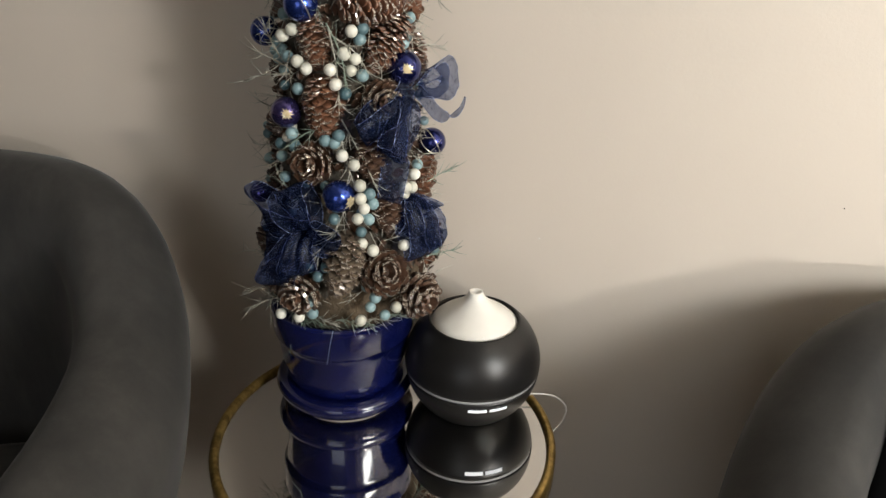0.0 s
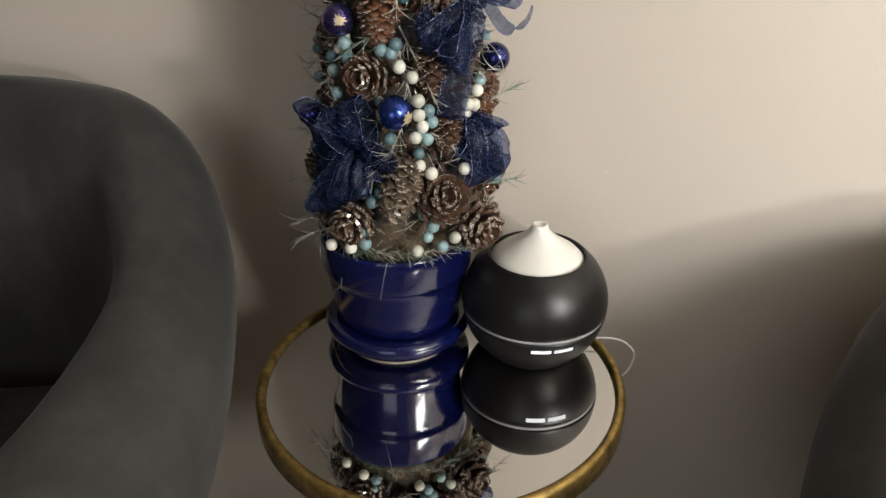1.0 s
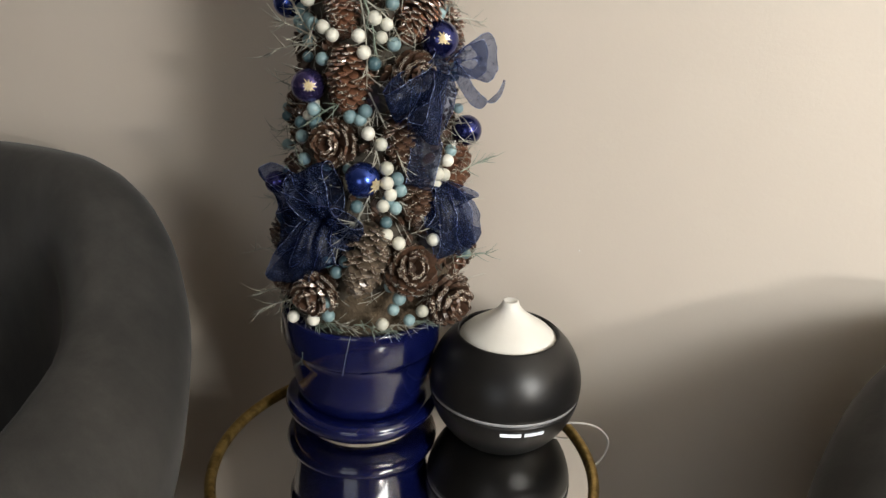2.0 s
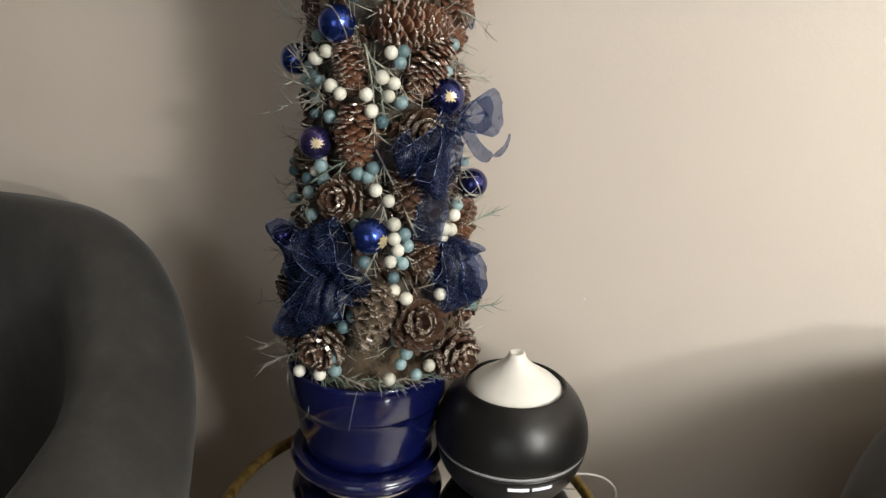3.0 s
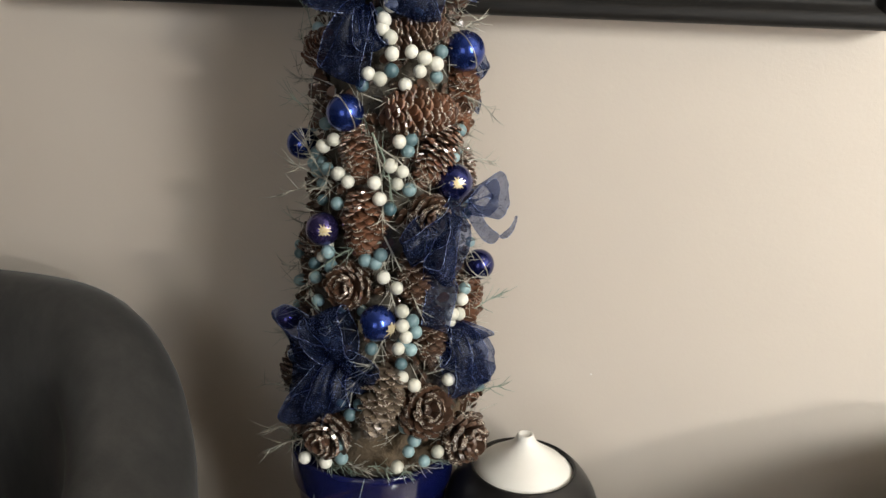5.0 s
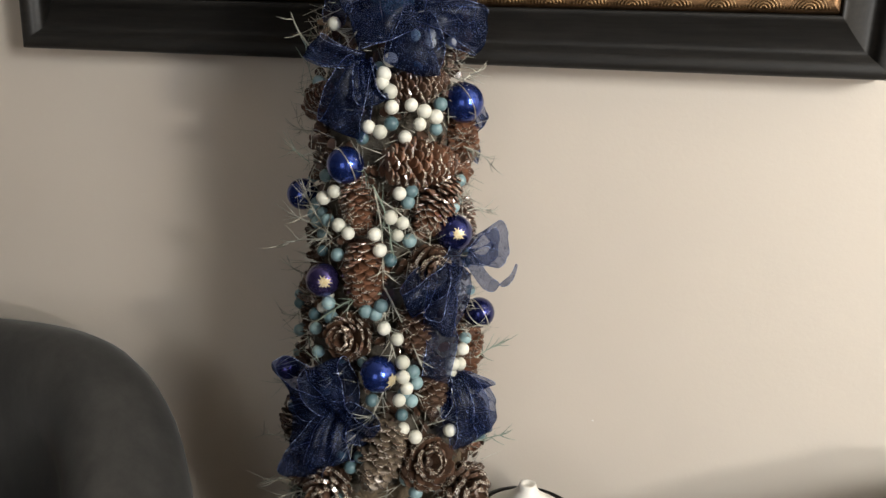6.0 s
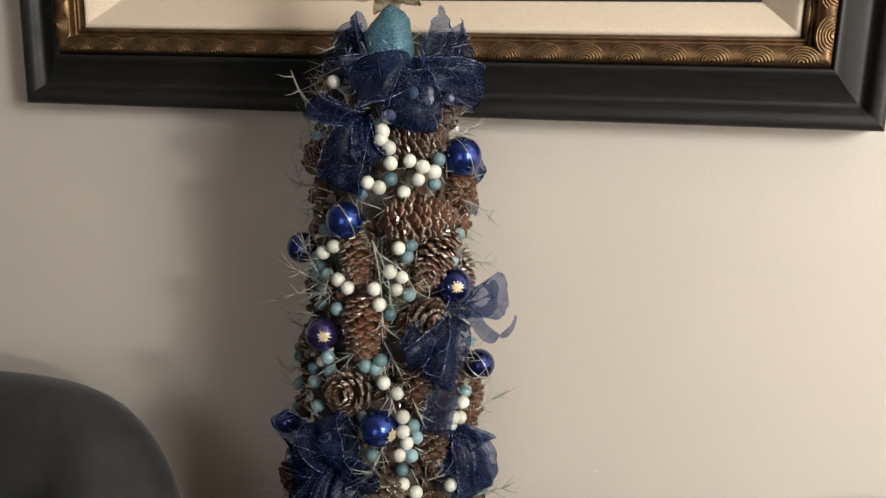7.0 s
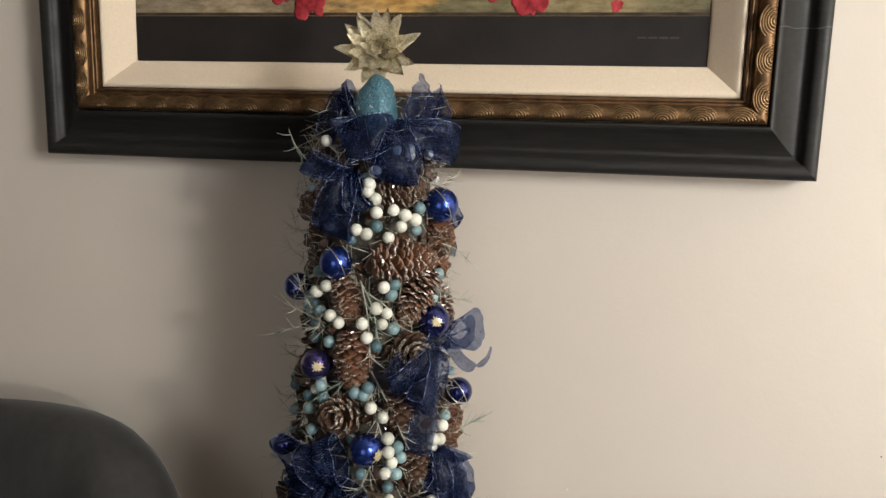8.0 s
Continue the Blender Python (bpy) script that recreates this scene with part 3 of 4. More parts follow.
def fan_mesh():
    bm = bmesh.new()
    for r, h in ((0.0182, -0.0004), (0.0152, 0.0), (0.0122, 0.0004), (0.0092, 0.0008), (0.006, 0.001), (0.0028, 0.0012)):
        path = [Vector((r * math.cos(a), -h, r * 0.8 * math.sin(a) - 0.006)) for a in (math.pi * i / 10 for i in range(11))]
        tube(bm, path, 0.0013, 6)
    me = bpy.data.meshes.new("fan_ornament")
    for f in bm.faces:
        f.smooth = True
    bm.to_mesh(me)
    bm.free()
    me.materials.append(MAT["gilt_relief"])
    return me


fan = fan_mesh()
gu = 0.0665
PITCH = 0.0388
nx = round((FX1 - FX0 - 2 * gu) / PITCH)
nz = round((FZ1 - FZ0 - 2 * gu) / PITCH)
for i in range(nx):
    x = FX0 + gu + (i + 0.5) * (FX1 - FX0 - 2 * gu) / nx
    shared("fan_ornament", fan, pose(x, -0.0575, FZ0 + gu), picture)
    shared("fan_ornament", fan, pose(x, -0.0575, FZ1 - gu, 0, 180, 0), picture)
for i in range(nz):
    z = FZ0 + gu + (i + 0.5) * (FZ1 - FZ0 - 2 * gu) / nz
    shared("fan_ornament", fan, pose(FX0 + gu, -0.0575, z, 0, 90, 0), picture)
    shared("fan_ornament", fan, pose(FX1 - gu, -0.0575, z, 0, -90, 0), picture)
PX0, PX1, PZ0, PZ1 = FX0 + 0.115, FX1 - 0.115, FZ0 + 0.115, FZ1 - 0.115
part("canvas", box(bmesh.new(), PX0, PX1, -0.017, -0.005, PZ0, PZ1), MAT["canvas"], picture, "ochre and olive oil paint", smooth=False)
bm = box(bmesh.new(), PX0 + 0.001, PX1 - 0.001, -0.0175, -0.0172, PZ0 + 0.001, PZ0 + 0.0565)
edge = box(bmesh.new(), PX0 + 0.001, PX1 - 0.001, -0.0174, -0.0171, PZ0 + 0.057, PZ0 + 0.0605)
part("painted_edge", edge, MAT["brown_paint"], picture, "dark brown brushed line", smooth=False)
part("painted_cloth", bm, MAT["dark_paint"], picture, "dark brown painted tabletop", smooth=False)


def painted_flower(cx, cz, size, seed):
    rnd = random.Random(seed)
    bm = bmesh.new()
    for i in range(46):
        a, d = rnd.uniform(0, 6.28), rnd.uniform(0, size * 0.7)
        w, h = size * rnd.uniform(0.16, 0.36), size * rnd.uniform(0.2, 0.45)
        q = bmesh.ops.create_icosphere(bm, subdivisions=2, radius=1, matrix=Matrix.LocRotScale((cx + d * math.cos(a), -0.0176, cz + d * 1.2 * math.sin(a)), Euler((0, rnd.uniform(-1.2, 1.2), 0)), (w, 0.00025, h)))
    part("painted_flower", bm, MAT["red_paint"], picture, "loose red brushed petals")


painted_flower(-0.216, 0.198, 0.026, 3)
painted_flower(-0.248, 0.207, 0.02, 4)
painted_flower(0.047, 0.206, 0.03, 5)
painted_flower(0.008, 0.212, 0.022, 8)
painted_flower(0.141, 0.184, 0.007, 6)
bm = bmesh.new()
for i in range(4):
    box(bm, 0.165 + i * 0.0115, 0.165 + i * 0.0115 + 0.0095, -0.0178, -0.0174, 0.1495, 0.1515)
part("signature_bars", bm, MAT["mauve_paint"], picture, smooth=False)


# ---- aroma diffuser ----
DX, DY = 0.0435, 0.722
diffuser = thing("aroma_diffuser", pose(DX, DY, TOP), "round black aroma diffuser with a white pointed cap", "diffuser")


def body_r(z):
    # radius of the rounded body at height z
    zc = 0.067
    if z > zc:
        return 0.0825 * math.sqrt(max(0, 1 - ((z - zc) / 0.0755) ** 2))
    return 0.0825 * math.sqrt(max(0, 1 - ((z - zc) / 0.083) ** 2))


RING0, RING1, OPEN = 0.0565, 0.061, 0.1232
prof = [(0, 0.0), (body_r(0.001) * 0.93, 0.0)] + [(body_r(0.001 + (RING0 - 0.001) * i / 12), 0.001 + (RING0 - 0.001) * i / 12) for i in range(13)] + [(0.05, RING0)]
part("base", lathe(bmesh.new(), prof, 80), MAT["black_plastic"], diffuser, "satin black lower shell")
prof = [(0.05, RING0 + 0.0002)] + [(body_r(RING0 + (RING1 - RING0) * k) - 0.0008, RING0 + 0.0002 + (RING1 - RING0 - 0.0004) * k) for k in (0, 0.5, 1)] + [(0.05, RING1 - 0.0002)]
part("seam_ring", lathe(bmesh.new(), prof, 80), MAT["grey_plastic"], diffuser, "pale grey seam ring")
prof = [(0.05, RING1)] + [(body_r(RING1 + (OPEN - RING1) * i / 16), RING1 + (OPEN - RING1) * i / 16) for i in range(17)]
prof += [(body_r(OPEN) - 0.0018, OPEN + 0.0012), (body_r(OPEN) - 0.0028, OPEN - 0.0005), (body_r(OPEN) - 0.003, OPEN - 0.006)]
part("cover", lathe(bmesh.new(), prof, 80), MAT["black_plastic"], diffuser, "satin black dome")
ro = body_r(OPEN) - 0.0032
prof = [(ro, OPEN - 0.0065), (ro, OPEN - 0.004), (ro * 0.86, OPEN + 0.003), (ro * 0.62, OPEN + 0.0115), (ro * 0.42, OPEN + 0.019), (ro * 0.27, OPEN + 0.0255), (ro * 0.19, OPEN + 0.0315), (ro * 0.165, OPEN + 0.036), (ro * 0.13, OPEN + 0.037), (ro * 0.1, OPEN + 0.0355), (0, OPEN + 0.0345)]
part("cap", lathe(bmesh.new(), prof, 64), MAT["white_plastic"], diffuser, "white pointed spout")
for k in (-1, 1):
    bm = bmesh.new()
    ang0 = radians(-90 + 19)
    rows_ = []
    for i in range(9):
        a = ang0 + k * (0.02 + 0.27 * i / 8)
        rows_.append([bm.verts.new(((body_r(z) + 0.0008) * math.cos(a), (body_r(z) + 0.0008) * math.sin(a), z)) for z in (0.0445, 0.0492)])
    for p, q in zip(rows_, rows_[1:]):
        bm.faces.new((p[0], q[0], q[1], p[1]))
    bmesh.ops.solidify(bm, geom=list(bm.faces), thickness=0.0015)
    part("button", bm, MAT["led"], diffuser, "small white backlit button")
cable_path = [(0.095, 0.728, 0.5575), (0.122, 0.735, 0.5605), (0.147, 0.741, 0.556), (0.162, 0.744, 0.543), (0.1655, 0.745, 0.528), (0.158, 0.74, 0.51), (0.135, 0.725, 0.49), (0.115, 0.715, 0.44), (0.11, 0.715, 0.2), (0.11, 0.715, 0.005)]
cable = tagged(link("power_cable", tube(bmesh.new(), smooth_path(cable_path), 0.0013, 8), MAT["cable"]), "thin white power cable running down behind the table", "cable")


# ---- flower pot ----
AX, AY = -0.108, 0.738
POT_X, POT_Y = -0.1165, 0.722
pot = thing("flower_pot", pose(POT_X, POT_Y, TOP), "glossy cobalt blue glazed pot with attached saucer", "flower pot")
part("foot_ring", lathe(bmesh.new(), [(0.05, 0.004), (0.05, 0.0), (0.062, 0.0), (0.0635, 0.004), (0.05, 0.004)], 64), MAT["clay"], pot, "bare unglazed clay ring")
part("saucer", lathe(bmesh.new(), [(0, 0.0042), (0.064, 0.0042), (0.076, 0.009), (0.0835, 0.017), (0.086, 0.0245), (0.085, 0.0295), (0.081, 0.0325), (0.0745, 0.0335), (0.07, 0.0325), (0, 0.0325)], 80), MAT["glaze"], pot)
part("pot_body", lathe(bmesh.new(), [(0, 0.033), (0.067, 0.033), (0.07, 0.036), (0.0725, 0.045), (0.0765, 0.065), (0.08, 0.09), (0.081, 0.0975), (0.0835, 0.0995), (0.085, 0.104), (0.0862, 0.125), (0.0868, 0.136), (0.0865, 0.14), (0.085, 0.1425), (0.0825, 0.141), (0.08, 0.13), (0.0, 0.128)], 80, 0.004), MAT["glaze"], pot)


# ---- decorated tree ----
BASE_Z = TOP + 0.128
tree = thing("decorated_tree", pose(AX, AY, BASE_Z), "slim tabletop tree of pine cones, berries, baubles and blue ribbon", "christmas tree")
RAD = ((0.62, 0.10), (0.68, 0.107), (0.76, 0.109), (0.88, 0.095), (0.965, 0.085), (1.10, 0.078), (1.195, 0.064), (1.25, 0.045))


def tree_r(z):
    return float(np.interp(z, [a for a, b in RAD], [b for a, b in RAD]))


def spot(ang, z, r):
    # a place on the tree: degrees round from the front, height over the floor, distance from the stem
    a = radians(ang)
    return Vector((r * math.sin(a), -r * math.cos(a), z - BASE_Z))


def outward(ang):
    return Vector((math.sin(radians(ang)), -math.cos(radians(ang)), 0))


def axes(place, zaxis, xhint=(0, 0, 1)):
    z = Vector(zaxis).normalized()
    x = Vector(xhint) - z * Vector(xhint).dot(z)
    if x.length < 1e-4:
        x = z.orthogonal()
    x.normalize()
    y = z.cross(x)
    m = Matrix((x, y, z)).transposed().to_4x4()
    m.translation = place
    return m


bm = lathe(bmesh.new(), [(0, 0.002)] + [(tree_r(z) * 0.78 - 0.004, z - BASE_Z) for z in [BASE_Z + 0.002 + (1.195 - BASE_Z) * i / 40 for i in range(41)]] + [(0, 1.205 - BASE_Z)], 48)
for v in bm.verts:
    v.co += Vector((v.co.x, v.co.y, 0)) * 0.09 * noise.noise(v.co * 60)
part("core", bm, MAT["bark"], tree, "dark moss-covered cone")
bm = lathe(bmesh.new(), [(0.0, 0.003), (0.081, 0.003), (0.083, 0.02), (0.0825, 0.045), (0.079, 0.065), (0, 0.066)], 48)
part("burlap_foot", bm, MAT["core"], tree, "tan burlap band above the pot")


def scale_piece(bm, m, w, h, tip, t=0.1):
    # one woody scale: a thin bent plate with a rounded lip, frosted where tip is set
    pts = [(-0.28, 0, 0), (0.28, 0, 0), (0.5, 0.55, 0.1), (0.42, 0.85, 0.2), (0.16, 1.0, 0.27), (-0.16, 1.0, 0.27), (-0.42, 0.85, 0.2), (-0.5, 0.55, 0.1)]
    up = [bm.verts.new(m @ Vector((x * w, y * h, z * h))) for x, y, z in pts]
    dn = [bm.verts.new(m @ Vector((x * w, y * h, z * h - t * w * (1.2 if y > 0.8 else 0.8)))) for x, y, z in pts]
    for f in ((up[0], up[1], up[2], up[7]), (up[7], up[2], up[3], up[6]), (up[6], up[3], up[4], up[5]), (dn[7], dn[2], dn[1], dn[0]), (dn[6], dn[3], dn[2], dn[7]), (dn[5], dn[4], dn[3], dn[6]), (dn[2], dn[3], up[3], up[2]), (dn[6], dn[7], up[7], up[6])):
        bm.faces.new(f)
    for f in ((dn[4], dn[5], up[5], up[4]), (dn[3], dn[4], up[4], up[3]), (dn[5], dn[6], up[6], up[5])):
        bm.faces.new(f).material_index = tip


def cone_mesh(name, length, radius, count, opening, mat, seed, wide=0.5, thick=0.1, frost=0.6):
    # a pine cone along +z; opening: degrees by which the scales stand out
    rnd = random.Random(seed)
    bm = bmesh.new()
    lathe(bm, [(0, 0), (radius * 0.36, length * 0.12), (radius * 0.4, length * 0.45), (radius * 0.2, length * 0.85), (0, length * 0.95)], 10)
    # the core takes the dark shade colour
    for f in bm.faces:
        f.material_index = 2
    for i in range(count):
        t = (i + 0.5) / count
        a = i * 2.39996 + rnd.uniform(-0.12, 0.12)
        env = math.sin(math.pi * (0.12 + 0.82 * t)) ** 0.7
        r0 = radius * 0.36 * env
        tilt = radians(opening * (1 - 0.75 * t ** 2.2) + rnd.uniform(-13, 13))
        m = Matrix.Translation((r0 * math.cos(a), r0 * math.sin(a), length * (0.03 + 0.88 * t)))
        m = m @ Matrix.Rotation(a - math.pi / 2, 4, "Z") @ Matrix.Rotation(math.pi / 2 - tilt, 4, "X")
        h = radius * (0.3 + 0.5 * env)
        scale_piece(bm, m, radius * (0.3 + wide * env) * rnd.uniform(0.85, 1.1), h * rnd.uniform(0.9, 1.1), 1 if rnd.random() < frost else 0, thick)
    bmesh.ops.recalc_face_normals(bm, faces=bm.faces)
    me = bpy.data.meshes.new(name)
    for f in bm.faces:
        f.smooth = False
    bm.to_mesh(me)
    bm.free()
    me.materials.append(mat)
    me.materials.append(MAT["cone_frost"])
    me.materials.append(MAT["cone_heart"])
    return me


LONG = [cone_mesh("pine_cone", 0.066, 0.0182, 165, 97, MAT["cone"], 1, 0.33, 0.15), cone_mesh("pine_cone", 0.058, 0.0165, 145, 95, MAT["cone_dark"], 2, 0.33, 0.15),
        cone_mesh("pine_cone", 0.062, 0.0165, 150, 95, MAT["cone_silver"], 6, 0.33, 0.15, 1.0)]
OPEN_CONE = [cone_mesh("pine_cone", 0.034, 0.0245, 80, 90, MAT["cone_dark"], 3, 0.25, 0.26, 0.8), cone_mesh("pine_cone", 0.036, 0.0245, 84, 82, MAT["cone_dark"], 4, 0.24, 0.26, 0.8)]


def long_cone(ang, z, r, lean, size=1.0, which=0):
    # lies flat on the tree, its tip turned lean degrees from straight up
    tangent = Vector((math.cos(radians(ang)), math.sin(radians(ang)), 0))
    d = Vector((0, 0, 1)) * math.cos(radians(lean)) + tangent * math.sin(radians(lean))
    m = axes(spot(ang, z, r) - d * 0.032 * size, d, outward(ang)) @ Matrix.Scale(size, 4)
    shared("pine_cone", LONG[which], m, tree)


def open_cone(ang, z, r, tilt=0, size=1.0, which=0):
    d = outward(ang) + Vector((0, 0, tilt))
    m = axes(spot(ang, z, r) - d.normalized() * 0.018, d) @ Matrix.Scale(size, 4)
    shared("pine_cone", OPEN_CONE[which], m, tree)


for c in ((34, 1.038, 0.07, 90, 1.08, 0), (-11, 1.002, 0.071, 170, 0.8, 0), (48, 1.0, 0.072, 215, 0.95, 0), (-4, 0.939, 0.076, 178, 1.0, 0), (32, 0.883, 0.082, 170, 1.0, 1),
          (41, 0.824, 0.088, 175, 0.9, 1), (-72, 0.9, 0.07, 5, 1.05, 1), (-72, 0.771, 0.091, 0, 0.95, 1), (-56, 1.089, 0.067, 60, 0.75, 0), (36, 1.107, 0.066, 80, 0.95, 1),
          (94, 1.152, 0.06, 20, 0.8, 0), (94, 1.052, 0.069, 150, 0.85, 0), (96, 0.838, 0.079, 20, 0.6, 0), (-72, 0.965, 0.063, 20, 0.9, 1), (9, 0.774, 0.1, 196, 1.2, 2),
          (-66, 1.04, 0.056, 0, 0.85, 1)):
    long_cone(*c)
for c in ((40, 0.945, 0.08, 0.0, 0.85, 1), (-12, 0.883, 0.089, 0.1, 0.85, 0), (32, 0.765, 0.104, 0.5, 1.0, 0), (55, 0.727, 0.107, -0.1, 1.02, 1), (-19, 0.735, 0.108, -0.2, 0.85, 0), (-48, 0.735, 0.1, 0, 0.75, 0)):
    open_cone(*c)
rnd = random.Random(12)
for i in range(16):
    long_cone(105 + 150 * (i % 4) / 3.2 + rnd.uniform(-8, 8), 0.75 + 0.1 * (i // 4) + rnd.uniform(-0.02, 0.02), tree_r(0.75 + 0.1 * (i // 4)) - 0.02, rnd.uniform(0, 360), 1.0, i % 2)


def ball_mesh(name, r, mat, seg=28):
    bm = bmesh.new()
    bmesh.ops.create_uvsphere(bm, u_segments=seg, v_segments=seg // 2, radius=r)
    for f in bm.faces:
        f.smooth = True
    me = bpy.data.meshes.new(name)
    bm.to_mesh(me)
    bm.free()
    me.materials.append(mat)
    return me


def star_bm(r, points, sphere):
    # a thin painted star wrapped on a sphere, facing +z
    bm = bmesh.new()
    rnd = random.Random(points)
    c = bm.verts.new((0, 0, sphere))
    ring = []
    for i in range(points * 2):
        q = (r if i % 2 == 0 else r * 0.55) * rnd.uniform(0.75, 1.15)
        a = math.pi * i / points
        v = Vector((q * math.cos(a), q * math.sin(a), 0))
        v.z = math.sqrt(max(sphere * sphere - q * q, 0))
        ring.append(bm.verts.new(v))
    for i in range(len(ring)):
        bm.faces.new((c, ring[i], ring[(i + 1) % len(ring)]))
    return bm


def ring_bm(sphere, r):
    bm = bmesh.new()
    path = [Vector((sphere * math.cos(a), sphere * math.sin(a), 0)) for a in (2 * math.pi * i / 40 for i in range(41))]
    return tube(bm, path, r, 5)


for ang, z, r, size, coat, mark in ((-16, 1.037, 0.081, 0.0165, "bauble_blue", "line"), (-73, 0.999, 0.082, 0.015, "bauble_blue", "line"), (78, 1.09, 0.074, 0.0185, "bauble_blue", "line"),
                                    (57, 0.975, 0.084, 0.0175, "bauble_navy", "star"), (-30, 0.931, 0.088, 0.0155, "bauble_violet", "star"), (94, 0.882, 0.093, 0.0155, "bauble_navy", "lines"),
                                    (7, 0.852, 0.096, 0.0168, "bauble_blue", "side"), (-71, 0.823, 0.1, 0.012, "bauble_violet", ""), (150, 0.9, 0.085, 0.015, "bauble_blue", ""), (210, 1.0, 0.078, 0.015, "bauble_navy", "")):
    b = new("bauble", ball_mesh("bauble", size, MAT[coat]))
    b.parent, b["label"] = tree, {"bauble_blue": "shiny blue bauble", "bauble_navy": "dark navy bauble", "bauble_violet": "dark violet bauble"}[coat]
    b.matrix_basis = Matrix.Translation(spot(ang, z, r))
    if mark == "star":
        s = part("star_mark", star_bm(0.0068, 11, size + 0.0008), MAT["star_gold"], b, "gold glitter star")
        s.matrix_basis = axes((0, 0, 0), (0.35, -0.9, 0.15))
    elif mark == "side":
        for dx in (-1, 1):
            s = part("star_mark", star_bm(0.009, 8, size + 0.0008), MAT["star_gold"], b, "gold glitter star")
            s.matrix_basis = axes((0, 0, 0), (0.95 if dx > 0 else -0.8, -0.5, -0.12))
    elif mark:
        for k in range(2 if mark == "lines" else 1):
            s = part("painted_line", ring_bm(size + 0.0001, 0.0006), MAT["silver"], b, "thin silver line")
            s.matrix_basis = axes((0, 0, 0), (0.8, 0.5 - k, 0.45 + 0.5 * k))

BERRY_R = 0.0063
WHITE, TEAL = ball_mesh("berry", BERRY_R, MAT["berry_white"], 16), ball_mesh("berry", BERRY_R, MAT["berry_teal"], 16)
WHITE_HIGH = [(12, 1.127), (8, 1.115), (7, 1.108), (12, 1.101), (13, 1.088), (25, 1.09), (33, 1.085), (41, 1.08), (30, 1.074), (6, 1.067), (-1, 1.071), (-30, 1.155), (18, 1.015), (-31, 1.006), (-23, 1.013)]
WHITE_MID = [(-19, 0.984), (-12, 0.978), (13, 0.994), (20, 0.989), (17, 0.978), (4, 0.979), (7, 0.965), (10, 0.895), (17, 0.886)]
WHITE_LOW = [(20, 0.864), (20, 0.851), (22, 0.84), (18, 0.83), (20, 0.802), (26, 0.794), (17, 0.789), (45, 0.793), (58, 0.865), (54, 0.853), (49, 0.855), (-33, 0.703), (-19, 0.708), (18, 0.712), (39, 0.721)]
TEAL_HIGH = [(13, 1.074), (-6, 1.061), (44, 1.069), (48, 1.09), (26, 1.016), (24, 1.006), (-31, 0.985), (25, 0.972), (13, 0.955), (-25, 0.911), (-37, 0.896), (-34, 0.884), (-23, 0.898), (-21, 0.956)]
TEAL_LOW = [(5, 0.906), (-1, 0.908), (8, 0.914), (26, 0.853), (28, 0.842), (25, 0.826), (21, 0.833), (64, 0.872), (-1, 0.774), (-6, 0.762), (-30, 0.864), (59, 0.998), (-25, 0.721), (-12, 0.728), (-11, 0.714), (27, 0.736), (24, 0.725), (33, 0.711), (-11, 0.771)]
rnd = random.Random(5)
for me, spots, out in ((WHITE, WHITE_HIGH + WHITE_MID + WHITE_LOW, 0.002), (TEAL, TEAL_HIGH + TEAL_LOW, -0.003)):
    for ang, z in spots:
        m = Matrix.Translation(spot(ang, z, tree_r(z) + out + rnd.uniform(-0.001, 0.001))) @ Euler((rnd.uniform(0, 6), rnd.uniform(0, 6), 0)).to_matrix().to_4x4() @ Matrix.Diagonal((1, 1, rnd.uniform(0.92, 1.08), 1)) @ Matrix.Scale(rnd.uniform(0.92, 1.06), 4)
        ob = shared("berry", me, m, tree)
        ob["label"] = "cream white berry" if me is WHITE else "dusty teal berry"


# half-hidden berries deeper between the cones
for i in range(70):
    z = rnd.uniform(0.72, 1.17)
    m = Matrix.Translation(spot(rnd.uniform(-95, 110), z, tree_r(z) - rnd.uniform(0.006, 0.013))) @ Matrix.Scale(rnd.uniform(0.8, 1.0), 4)
    ob = shared("berry", TEAL if rnd.random() < 0.65 else WHITE, m, tree)
    ob["label"] = "dusty teal berry" if ob.data is TEAL else "cream white berry"


